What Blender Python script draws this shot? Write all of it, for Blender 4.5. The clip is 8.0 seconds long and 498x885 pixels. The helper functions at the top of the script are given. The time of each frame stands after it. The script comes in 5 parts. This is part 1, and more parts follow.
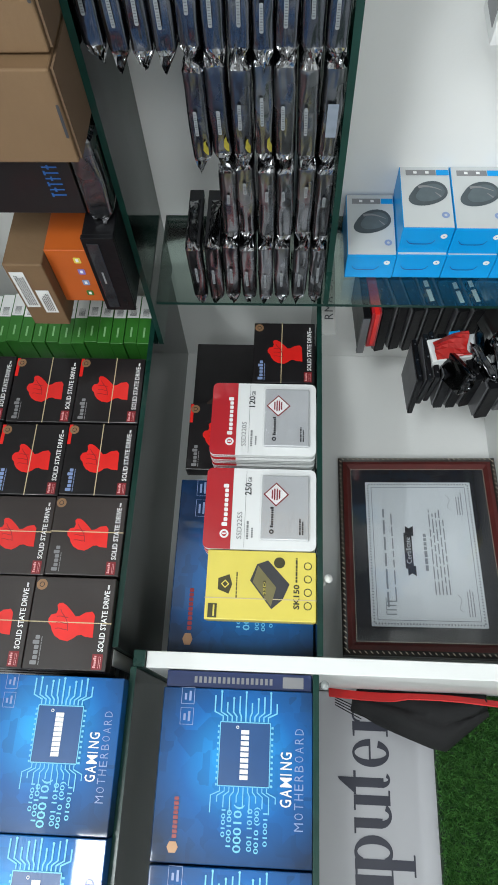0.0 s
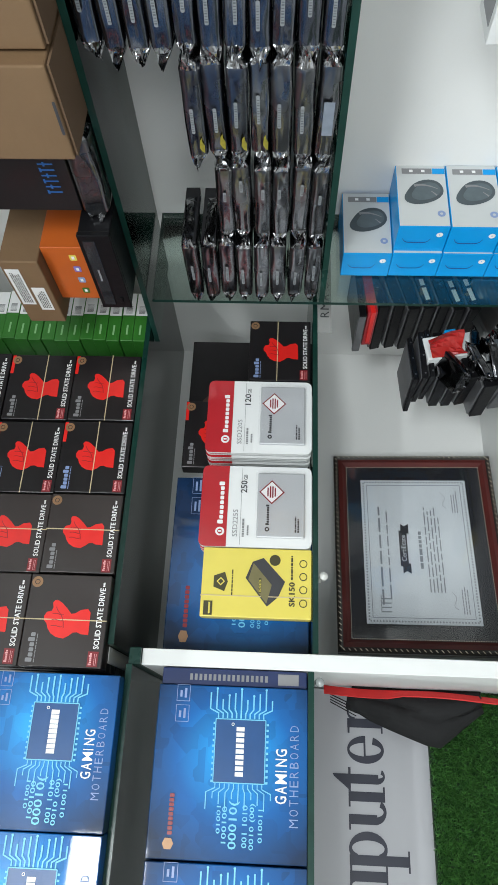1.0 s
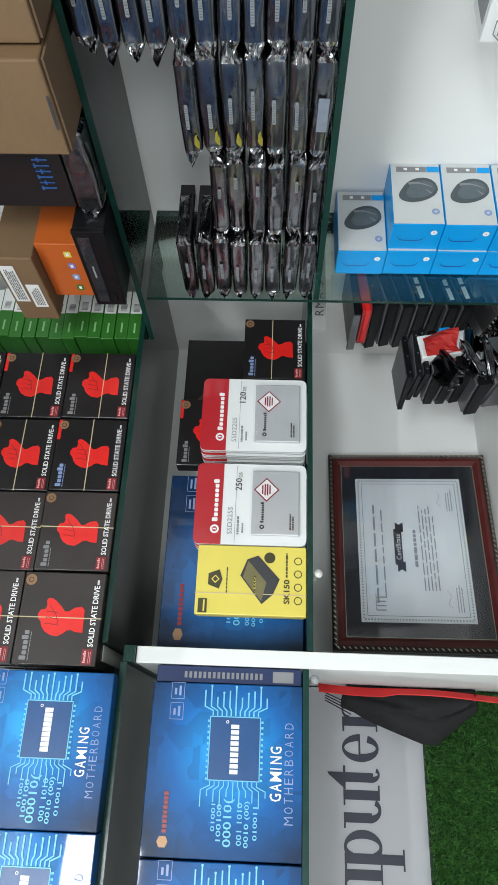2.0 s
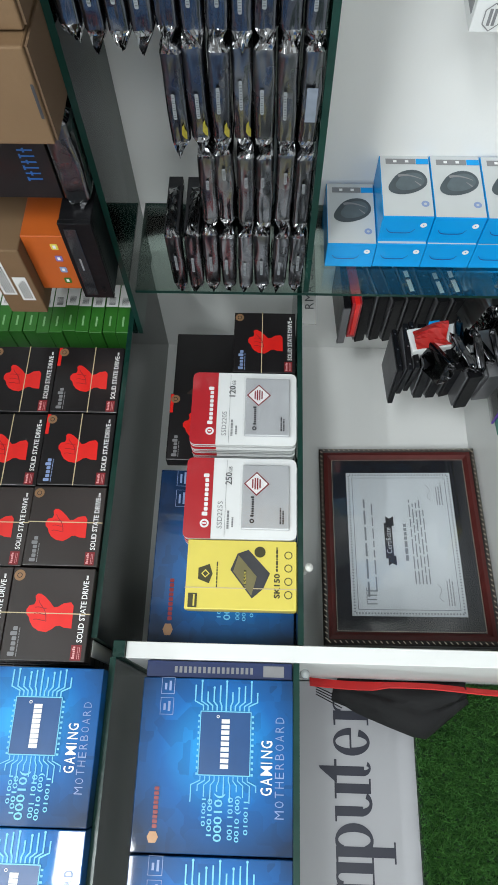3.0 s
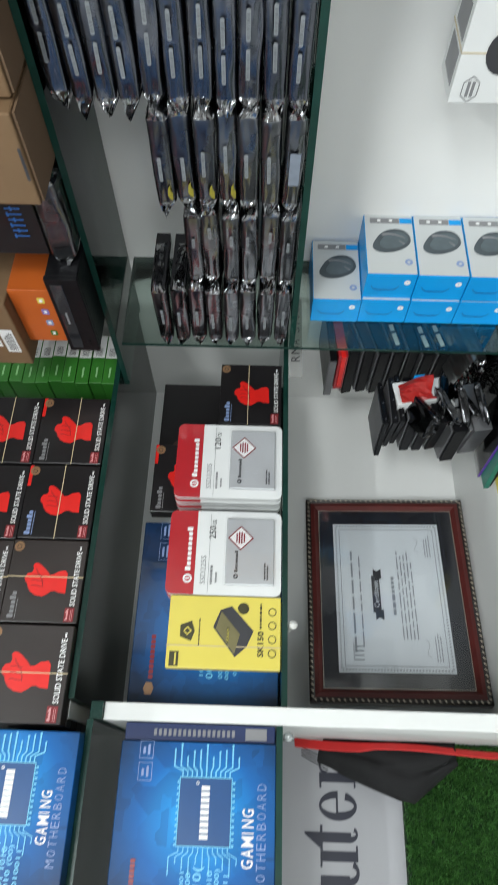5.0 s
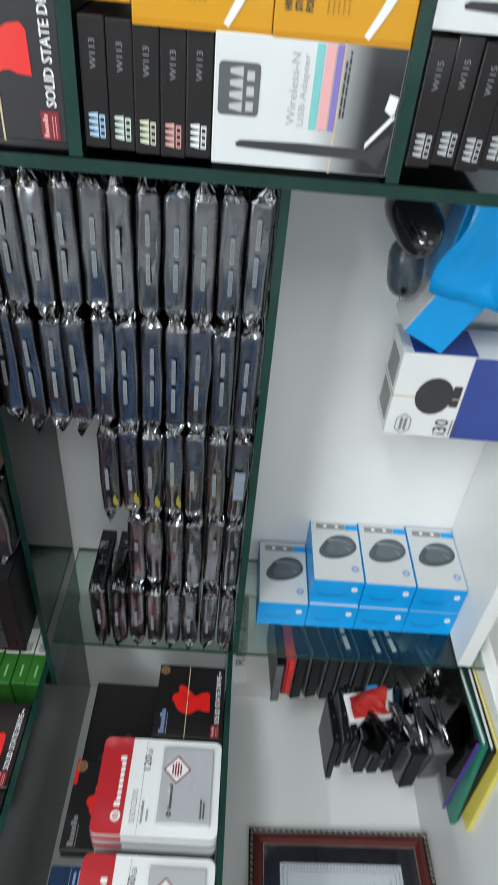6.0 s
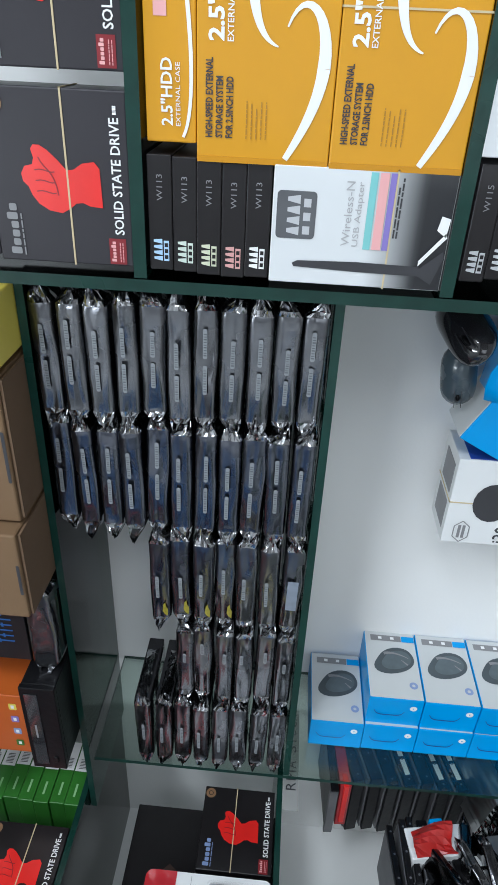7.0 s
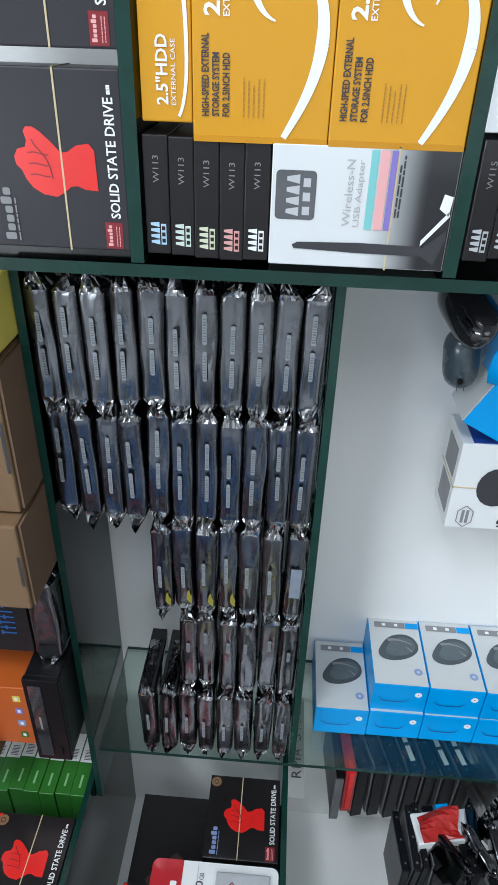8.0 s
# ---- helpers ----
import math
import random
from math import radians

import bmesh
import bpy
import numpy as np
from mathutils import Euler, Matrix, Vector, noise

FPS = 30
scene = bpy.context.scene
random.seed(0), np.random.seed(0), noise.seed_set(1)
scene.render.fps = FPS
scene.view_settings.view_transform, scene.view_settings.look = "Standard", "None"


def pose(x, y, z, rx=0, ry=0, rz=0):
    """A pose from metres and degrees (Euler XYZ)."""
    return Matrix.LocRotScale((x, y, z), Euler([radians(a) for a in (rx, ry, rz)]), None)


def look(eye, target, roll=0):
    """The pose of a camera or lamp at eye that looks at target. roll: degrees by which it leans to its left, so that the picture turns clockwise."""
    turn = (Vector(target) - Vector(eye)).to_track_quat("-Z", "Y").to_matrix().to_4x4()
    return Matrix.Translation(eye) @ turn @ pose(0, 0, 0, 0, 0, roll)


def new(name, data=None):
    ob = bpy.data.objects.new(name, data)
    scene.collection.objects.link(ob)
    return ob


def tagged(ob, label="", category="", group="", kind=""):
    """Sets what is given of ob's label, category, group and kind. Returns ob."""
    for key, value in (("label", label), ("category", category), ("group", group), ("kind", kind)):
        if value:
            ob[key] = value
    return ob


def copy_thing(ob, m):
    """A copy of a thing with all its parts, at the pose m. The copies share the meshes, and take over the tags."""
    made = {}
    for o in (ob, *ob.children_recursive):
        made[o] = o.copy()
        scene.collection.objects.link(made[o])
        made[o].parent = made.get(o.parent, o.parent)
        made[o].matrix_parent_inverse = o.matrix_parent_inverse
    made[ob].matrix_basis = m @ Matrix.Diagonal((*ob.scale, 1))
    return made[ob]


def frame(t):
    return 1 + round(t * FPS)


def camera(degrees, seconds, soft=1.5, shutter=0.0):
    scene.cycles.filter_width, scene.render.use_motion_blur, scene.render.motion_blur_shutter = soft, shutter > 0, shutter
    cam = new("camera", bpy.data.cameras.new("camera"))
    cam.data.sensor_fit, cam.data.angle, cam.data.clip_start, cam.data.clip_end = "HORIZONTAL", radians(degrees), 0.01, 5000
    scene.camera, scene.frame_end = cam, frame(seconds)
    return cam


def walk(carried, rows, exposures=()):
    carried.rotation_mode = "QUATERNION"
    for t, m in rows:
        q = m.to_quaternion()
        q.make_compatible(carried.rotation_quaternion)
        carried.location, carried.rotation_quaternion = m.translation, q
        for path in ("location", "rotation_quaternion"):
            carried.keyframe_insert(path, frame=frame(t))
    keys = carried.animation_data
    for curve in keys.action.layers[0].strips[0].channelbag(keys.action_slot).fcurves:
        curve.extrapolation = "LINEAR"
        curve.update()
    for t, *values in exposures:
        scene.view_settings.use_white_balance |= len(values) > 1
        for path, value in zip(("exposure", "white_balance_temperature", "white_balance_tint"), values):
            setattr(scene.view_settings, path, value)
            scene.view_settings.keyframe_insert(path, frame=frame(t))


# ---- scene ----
cam = camera(41.3, 8.0, 1.5, 0.4)
PATH = [
    (0, (0.052, -0.941, 1.505), (0.863, 0.885, 1.603), -88.7),
    (0.5, (0.049, -0.95, 1.506), (0.839, 0.885, 1.589), -88.8),
    (1, (0.051, -0.942, 1.505), (0.857, 0.886, 1.59), -88.6),
    (1.5, (0.05, -0.939, 1.503), (0.849, 0.893, 1.574), -88.6),
    (2.8, (0.04, -0.936, 1.508), (0.875, 0.88, 1.577), -88.6),
    (3, (0.045, -0.933, 1.502), (0.846, 0.899, 1.546), -88.8),
    (3.5, (0.045, -0.931, 1.501), (0.857, 0.896, 1.532), -88.9),
    (4, (0.047, -0.932, 1.501), (0.868, 0.891, 1.552), -88.6),
    (4.2, (0.047, -0.932, 1.501), (0.867, 0.891, 1.549), -88.7),
    (5.3, (0.08, -0.936, 1.483), (1.113, 0.723, 1.47), -87.9),
    (5.5, (0.093, -0.935, 1.477), (1.322, 0.642, 1.442), -87.6),
    (6, (0.124, -0.942, 1.474), (1.658, 0.339, 1.412), -85.8),
    (6.5, (0.135, -0.941, 1.477), (1.803, 0.163, 1.47), -85.2),
    (7, (0.133, -0.945, 1.484), (1.834, 0.102, 1.577), -85.7),
    (7.5, (0.13, -0.943, 1.485), (1.822, 0.12, 1.565), -86.1),
    (8, (0.137, -0.938, 1.486), (1.824, 0.133, 1.575), -86.5),
]
walk(cam, [(t, look(eye, target, roll)) for t, eye, target, roll in PATH],
     [(0, -0.09, 6450, 10), (4.2, -0.08, 6450, 10), (5.3, -0.10, 6560, 10), (6, -0.12, 6400, 11), (7, -0.20, 6000, 12), (7.5, -0.15, 5950, 12), (8, -0.14, 6000, 12)])

# ---- light ----
world = bpy.data.worlds.new("shop_world")
world.use_nodes = True
world.node_tree.nodes["Background"].inputs[0].default_value = (0.80, 0.88, 1.0, 1)
world.node_tree.nodes["Background"].inputs[1].default_value = 0.05
scene.world = world


def tube_lamp(name, x, y, z, length, width, watts, along_x=True, target=None):
    data = bpy.data.lights.new(name, "AREA")
    data.shape, data.size, data.size_y = "RECTANGLE", length, width
    data.energy, data.color = watts, (0.92, 0.98, 0.98)
    ob = new(name, data)
    if target:
        ob.matrix_world = look((x, y, z), target)
    else:
        ob.matrix_world = pose(x, y, z, 0, 0, 0 if along_x else 90)
    return ob


tube_lamp("ceiling_tube_light", -1.15, -0.55, 2.70, 1.2, 0.06, 18, True)
tube_lamp("ceiling_tube_light", -0.9, -2.0, 2.70, 1.2, 0.06, 30, True)
tube_lamp("wall_light_panel", -0.84, -3.52, 2.42, 0.66, 0.42, 50, target=(-0.4, 0.0, 1.55))
# Added fill lamp behind the camera, brightens the lower bays; no opening there.
tube_lamp("front_fill_light", -1.55, -3.4, 1.40, 1.5, 1.5, 54, target=(0.3, 0.2, 1.2))
# Added fill lamp on the west side, gives the film bags their highlights.
tube_lamp("west_fill_light", -2.96, -0.75, 1.25, 1.0, 1.9, 13, target=(0.6, -0.45, 1.4))

# ---- materials ----


def mat(name, color, rough=0.5, metal=0.0, vary=0.10, scale=30.0, bump=0.0, bump_scale=120.0, coat=0.0, spec=0.5):
    m = bpy.data.materials.new(name)
    m.use_nodes = True
    nt = m.node_tree
    b = nt.nodes["Principled BSDF"]
    b.inputs["Metallic"].default_value = metal
    b.inputs["Coat Weight"].default_value = coat
    b.inputs["Coat Roughness"].default_value = 0.08
    b.inputs["Specular IOR Level"].default_value = spec
    tc = nt.nodes.new("ShaderNodeTexCoord")
    n1 = nt.nodes.new("ShaderNodeTexNoise")
    n1.inputs["Scale"].default_value = scale
    n1.inputs["Detail"].default_value = 6
    nt.links.new(tc.outputs["Object"], n1.inputs["Vector"])
    info = nt.nodes.new("ShaderNodeObjectInfo")
    add = nt.nodes.new("ShaderNodeMath")
    add.operation = "MULTIPLY_ADD"
    nt.links.new(info.outputs["Random"], add.inputs[0])
    add.inputs[1].default_value = 0.25
    nt.links.new(n1.outputs["Fac"], add.inputs[2])
    mix = nt.nodes.new("ShaderNodeMix")
    mix.data_type = "RGBA"
    mix.inputs[6].default_value = (*[c * (1 - vary) for c in color], 1)
    mix.inputs[7].default_value = (*[min(1, c * (1 + vary)) for c in color], 1)
    nt.links.new(add.outputs[0], mix.inputs[0])
    nt.links.new(mix.outputs[2], b.inputs["Base Color"])
    rr = nt.nodes.new("ShaderNodeMapRange")
    rr.inputs["To Min"].default_value = max(0.02, rough - 0.08)
    rr.inputs["To Max"].default_value = min(1, rough + 0.08)
    n2 = nt.nodes.new("ShaderNodeTexNoise")
    n2.inputs["Scale"].default_value = scale * 0.35
    n2.inputs["Detail"].default_value = 3
    nt.links.new(tc.outputs["Object"], n2.inputs["Vector"])
    nt.links.new(n2.outputs["Fac"], rr.inputs["Value"])
    nt.links.new(rr.outputs["Result"], b.inputs["Roughness"])
    if bump:
        n3 = nt.nodes.new("ShaderNodeTexNoise")
        n3.inputs["Scale"].default_value = bump_scale
        n3.inputs["Detail"].default_value = 4
        nt.links.new(tc.outputs["Object"], n3.inputs["Vector"])
        bp = nt.nodes.new("ShaderNodeBump")
        bp.inputs["Strength"].default_value = bump
        bp.inputs["Distance"].default_value = 0.004
        nt.links.new(n3.outputs["Fac"], bp.inputs["Height"])
        nt.links.new(bp.outputs["Normal"], b.inputs["Normal"])
    return m


def glass_mat(name, tint, rough=0.03):
    m = bpy.data.materials.new(name)
    m.use_nodes = True
    nt = m.node_tree
    out = nt.nodes["Material Output"]
    tr = nt.nodes.new("ShaderNodeBsdfTransparent")
    tr.inputs[0].default_value = (*tint, 1)
    gl = nt.nodes.new("ShaderNodeBsdfGlossy")
    gl.inputs["Roughness"].default_value = rough
    fr = nt.nodes.new("ShaderNodeFresnel")
    fr.inputs[0].default_value = 1.5
    mx = nt.nodes.new("ShaderNodeMixShader")
    nt.links.new(fr.outputs[0], mx.inputs[0])
    nt.links.new(tr.outputs[0], mx.inputs[1])
    nt.links.new(gl.outputs[0], mx.inputs[2])
    nt.links.new(mx.outputs[0], out.inputs[0])
    return m


WALL = mat("white_laminate", (0.76, 0.77, 0.76), 0.45, vary=0.04, scale=6, bump=0.05, bump_scale=60)
PLASTER = mat("wall_paint", (0.80, 0.80, 0.79), 0.7, vary=0.05, scale=4, bump=0.06, bump_scale=200)
# Dark colour for the two unseen walls, keeps bounce light and reflections low.
DIMWALL = mat("unseen_dark_wall", (0.16, 0.155, 0.15), 0.7, vary=0.35, scale=3)
FLOOR = mat("floor_tile", (0.26, 0.25, 0.24), 0.3, vary=0.12, scale=8)
GLASS = glass_mat("clear_glass", (0.78, 0.86, 0.82))
# Green glass tinted nearly black: the dark, shaded shelf undersides are in the tint.
GLASS_DK = glass_mat("shade_tinted_green_glass", (0.16, 0.21, 0.19), 0.10)
GLASS_MD = glass_mat("hazy_green_glass", (0.62, 0.70, 0.66), 0.08)
GEDGE = mat("green_glass_edge", (0.005, 0.030, 0.023), 0.30, vary=0.6, scale=35, coat=0.1, spec=0.3, bump=0.1, bump_scale=70)
CARD_BLK = mat("black_printed_card", (0.012, 0.0105, 0.0115), 0.32, vary=0.25, scale=18, coat=0.18, spec=0.32)
# Black card lightened to grey: the wrap's reflection is put into the base colour.
CARD_GREY = mat("charcoal_card_with_sheen", (0.028, 0.026, 0.031), 0.42, vary=0.3, scale=9, coat=0.0, spec=0.3)
# Lit copy of the black card, front reflections painted in as grey-brown.
CARD_BRN = mat("lit_brown_black_card", (0.026, 0.019, 0.018), 0.35, vary=0.25, scale=18, coat=0.3)
RED = mat("red_print", (0.72, 0.016, 0.012), 0.35, vary=0.15, scale=40, coat=0.3)
REDCARD = mat("red_card", (0.42, 0.015, 0.022), 0.35, vary=0.1, scale=25, coat=0.4)
DKRED = mat("dark_red_print", (0.22, 0.012, 0.018), 0.35, vary=0.1, scale=40)
WHITE = mat("white_print", (0.80, 0.80, 0.80), 0.45, vary=0.05, scale=30)
WHITECARD = mat("white_card", (0.74, 0.75, 0.75), 0.40, vary=0.06, scale=12, coat=0.2)
GREYPRINT = mat("grey_print", (0.22, 0.22, 0.23), 0.45, vary=0.15, scale=50)
DKPRINT = mat("dark_print", (0.035, 0.035, 0.040), 0.5, vary=0.2, scale=50)
BLUEGREY = mat("pale_blue_print", (0.22, 0.30, 0.52), 0.4, vary=0.2, scale=40)
GOLD = mat("copper_seal_print", (0.30, 0.17, 0.09), 0.4, 0.3, vary=0.25, scale=90)
SILVER = mat("drive_silver", (0.50, 0.51, 0.53), 0.36, 0.25, vary=0.08, scale=20)
CLEARPL = glass_mat("clear_plastic", (0.97, 0.97, 0.97), 0.06)
YELLOW = mat("yellow_card", (0.72, 0.60, 0.10), 0.38, vary=0.08, scale=20, coat=0.3)
AMBER = mat("amber_card", (0.60, 0.285, 0.010), 0.42, vary=0.08, scale=15, coat=0.12, spec=0.3)
BAND = mat("rubber_band", (0.55, 0.45, 0.27), 0.6, vary=0.1, scale=60)
HPBLUE = mat("cyan_blue_card", (0.001, 0.30, 0.72), 0.38, vary=0.10, scale=20, coat=0.15, spec=0.25)
HPDARK = mat("deep_blue_card", (0.02, 0.05, 0.26), 0.36, vary=0.10, scale=20, coat=0.3)
HPWHITE = mat("pearl_white_card", (0.54, 0.56, 0.565), 0.36, vary=0.05, scale=20, coat=0.3)
MOUSEPRINT = mat("mouse_picture_grey", (0.050, 0.066, 0.076), 0.35, vary=0.35, scale=45)
MOUSESHELL = mat("mouse_picture_shell", (0.080, 0.104, 0.118), 0.35, vary=0.4, scale=60)
CARTON = mat("brown_corrugated_carton", (0.165, 0.098, 0.048), 0.75, vary=0.12, scale=14, bump=0.12, bump_scale=90)
# Carton brown darkened for the bottom flaps, underside shade put into the colour.
CARTON_DK = mat("shaded_carton_underside", (0.15, 0.092, 0.052), 0.75, vary=0.12, scale=14, bump=0.12, bump_scale=90)
ORANGE = mat("orange_card", (0.48, 0.10, 0.014), 0.4, vary=0.1, scale=20, coat=0.2)
GREEN = mat("green_card", (0.026, 0.145, 0.018), 0.4, vary=0.15, scale=25, coat=0.2)
BLKPL = mat("black_plastic", (0.006, 0.006, 0.007), 0.30, vary=0.3, scale=40, bump=0.08, spec=0.14)
DRIVEMETAL = mat("drive_aluminium", (0.20, 0.20, 0.21), 0.4, 0.8, vary=0.15, scale=50)
FABRIC = mat("black_fabric", (0.007, 0.007, 0.008), 0.85, vary=0.3, scale=60, bump=0.3, bump_scale=900)
REDTAPE = mat("red_strap", (0.60, 0.020, 0.020), 0.45, vary=0.15, scale=50)
SIGNWHITE = mat("printed_sign_board", (0.42, 0.42, 0.45), 0.4, vary=0.05, scale=5)
INK = mat("sign_ink", (0.020, 0.022, 0.040), 0.4, vary=0.1, scale=20)
FRAMEWOOD = mat("mahogany_frame", (0.095, 0.014, 0.012), 0.42, vary=0.4, scale=30, coat=0.15)
FRAMEDARK = mat("dark_carved_frame", (0.020, 0.014, 0.012), 0.3, vary=0.3, scale=40, coat=0.4)
FRAMEGOLD = mat("gilt_bead", (0.66, 0.58, 0.46), 0.4, 0.2, vary=0.3, scale=120)
MATBOARD = mat("blue_black_mount", (0.012, 0.013, 0.019), 0.5, vary=0.3, scale=14)
PAPER = mat("certificate_paper", (0.66, 0.70, 0.74), 0.5, vary=0.03, scale=10)
PURPLE = mat("purple_plastic", (0.10, 0.03, 0.30), 0.35, vary=0.1, scale=30)
TEAL = mat("teal_folder", (0.012, 0.16, 0.11), 0.4, vary=0.15, scale=30)
TURQ = mat("turquoise_print", (0.20, 0.52, 0.52), 0.4, vary=0.05, scale=30)
PINK = mat("pink_print", (0.75, 0.38, 0.38), 0.4, vary=0.05, scale=30)
LILAC = mat("violet_print", (0.22, 0.17, 0.48), 0.4, vary=0.05, scale=30)
CREAM = mat("cream_label", (0.55, 0.52, 0.44), 0.6, vary=0.08, scale=30)


def film_mat(name, color, bump, scale, rough=0.16, stretch=(0.34, 1.0, 1.2), relief=0.010):
    """Crinkled anti-static film: dark, shiny, with sharp creases."""
    m = mat(name, color, rough, 1.0, vary=0.3, scale=35, coat=0.9, spec=0.5)
    m.node_tree.nodes["Principled BSDF"].inputs["Coat Roughness"].default_value = 0.035
    m.node_tree.nodes["Principled BSDF"].inputs["Coat IOR"].default_value = 1.5
    nt = m.node_tree
    b = nt.nodes["Principled BSDF"]
    tc = nt.nodes.new("ShaderNodeTexCoord")
    mp = nt.nodes.new("ShaderNodeMapping")
    mp.inputs["Scale"].default_value = stretch
    info = nt.nodes.new("ShaderNodeObjectInfo")
    off = nt.nodes.new("ShaderNodeMath")
    off.operation = "MULTIPLY"
    off.inputs[1].default_value = 7.0
    nt.links.new(info.outputs["Random"], off.inputs[0])
    nt.links.new(off.outputs[0], mp.inputs["Location"])
    nt.links.new(tc.outputs["Object"], mp.inputs["Vector"])
    vo = nt.nodes.new("ShaderNodeTexNoise")
    vo.noise_type = "RIDGED_MULTIFRACTAL"
    vo.inputs["Scale"].default_value = scale
    vo.inputs["Detail"].default_value = 3.0
    nt.links.new(mp.outputs[0], vo.inputs["Vector"])
    bp = nt.nodes.new("ShaderNodeBump")
    bp.inputs["Strength"].default_value = bump
    bp.inputs["Distance"].default_value = relief
    nt.links.new(vo.outputs[0], bp.inputs["Height"])
    nt.links.new(bp.outputs["Normal"], b.inputs["Normal"])
    nt.links.new(bp.outputs["Normal"], b.inputs["Coat Normal"])
    return m


FILM = film_mat("antistatic_film", (0.130, 0.134, 0.148), 0.85, 27, 0.27, (0.40, 1.0, 1.0), 0.008)
FILMBLUE = film_mat("antistatic_film_bluish", (0.088, 0.095, 0.120), 0.85, 27, 0.27, (0.40, 1.0, 1.0), 0.008)
# Crumpled bag ends: same film with a brighter base, highlights in the colour.
FILMEND = film_mat("highlighted_film_end", (0.30, 0.305, 0.32), 0.8, 60, 0.14, (0.8, 1.0, 1.0), 0.012)
BARS = mat("barcode_label", (0.21, 0.225, 0.24), 0.4, vary=0.2, scale=200)
BARLINE = mat("barcode_lines", (0.09, 0.10, 0.11), 0.4, vary=0.2, scale=200)


def motherboard_print():
    """Blue printed card: deep blue at the rim, brighter blue in the middle, with faint lozenges."""
    m = mat("blue_gradient_card", (0.01, 0.09, 0.40), 0.40, coat=0.6, spec=0.25)
    m.node_tree.nodes["Principled BSDF"].inputs["Coat Roughness"].default_value = 0.03
    nt = m.node_tree
    b = nt.nodes["Principled BSDF"]
    tc = nt.nodes.new("ShaderNodeTexCoord")
    mp = nt.nodes.new("ShaderNodeMapping")
    mp.inputs["Location"].default_value = (-0.115, 0, -0.092)
    nt.links.new(tc.outputs["Object"], mp.inputs["Vector"])
    sep = nt.nodes.new("ShaderNodeVectorMath")
    sep.operation = "LENGTH"
    nt.links.new(mp.outputs[0], sep.inputs[0])
    ramp = nt.nodes.new("ShaderNodeValToRGB")
    ramp.color_ramp.elements[0].position, ramp.color_ramp.elements[0].color = 0.020, (0.012, 0.30, 0.74, 1)
    ramp.color_ramp.elements[1].position, ramp.color_ramp.elements[1].color = 0.135, (0.001, 0.022, 0.075, 1)
    mid = ramp.color_ramp.elements.new(0.075)
    mid.color = (0.001, 0.105, 0.36, 1)
    nt.links.new(sep.outputs["Value"], ramp.inputs[0])
    vo = nt.nodes.new("ShaderNodeTexVoronoi")
    vo.distance = "MANHATTAN"
    vo.inputs["Scale"].default_value = 42
    nt.links.new(tc.outputs["Object"], vo.inputs["Vector"])
    mx = nt.nodes.new("ShaderNodeMix")
    mx.data_type, mx.blend_type = "RGBA", "OVERLAY"
    mx.inputs[0].default_value = 0.22
    nt.links.new(ramp.outputs[0], mx.inputs[6])
    bw = nt.nodes.new("ShaderNodeRGBToBW")
    nt.links.new(vo.outputs["Color"], bw.inputs[0])
    nt.links.new(bw.outputs[0], mx.inputs[7])
    nt.links.new(mx.outputs[2], b.inputs["Base Color"])
    return m


HZBLUE = motherboard_print()
HZDARK = mat("navy_card", (0.008, 0.022, 0.095), 0.35, vary=0.2, scale=20, coat=0.3)
CHIP = mat("chip_blue_print", (0.005, 0.062, 0.21), 0.35, vary=0.15, scale=30, coat=0.3)
CYAN = mat("cyan_line_print", (0.16, 0.55, 0.80), 0.4, vary=0.15, scale=40)

# ---- helpers for shapes ----


def add_box(bm, x0, x1, y0, y1, z0, z1, bevel=0.0):
    r = bmesh.ops.create_cube(bm, size=1)
    for v in r["verts"]:
        v.co = Vector(((x0 + x1) / 2 + v.co.x * (x1 - x0), (y0 + y1) / 2 + v.co.y * (y1 - y0), (z0 + z1) / 2 + v.co.z * (z1 - z0)))
    if bevel:
        edges = list({e for v in r["verts"] for e in v.link_edges})
        bmesh.ops.bevel(bm, geom=edges, offset=bevel, segments=2, affect="EDGES", profile=0.5)
    return bm


def part(name, bm, material, parent=None, label="", smooth=False):
    me = bpy.data.meshes.new(name)
    bm.to_mesh(me)
    bm.free()
    for m in material if isinstance(material, (list, tuple)) else [material]:
        me.materials.append(m)
    if smooth:
        for p in me.polygons:
            p.use_smooth = True
    ob = new(name, me)
    ob.parent = parent
    if label:
        ob["label"] = label
    return ob


def boxpart(name, x0, x1, y0, y1, z0, z1, material, parent=None, label="", bevel=0.0):
    return part(name, add_box(bmesh.new(), x0, x1, y0, y1, z0, z1, bevel), material, parent, label)


def thing(name, m, label, category, group="", kind=""):
    ob = new(name)
    ob.empty_display_size = 0.02
    ob.matrix_world = m
    return tagged(ob, label, category, group, kind)


def poly(bm, pts, y=-0.0005):
    """A printed shape on a front face, counted in x and z."""
    vs = [bm.verts.new((x, y, z)) for x, z in pts]
    f = bm.faces.new(vs)
    f.normal_update()
    if f.normal.y > 0:
        f.normal_flip()
    return f


def rect(bm, x0, x1, z0, z1, y=-0.0005):
    return poly(bm, [(x0, z0), (x1, z0), (x1, z1), (x0, z1)], y)


def rounded(x0, x1, z0, z1, r, n=4):
    pts = []
    for cx, cz, a0 in ((x1 - r, z1 - r, 0), (x0 + r, z1 - r, 90), (x0 + r, z0 + r, 180), (x1 - r, z0 + r, 270)):
        for i in range(n + 1):
            a = radians(a0 + 90 * i / n)
            pts.append((cx + r * math.cos(a), cz + r * math.sin(a)))
    return pts


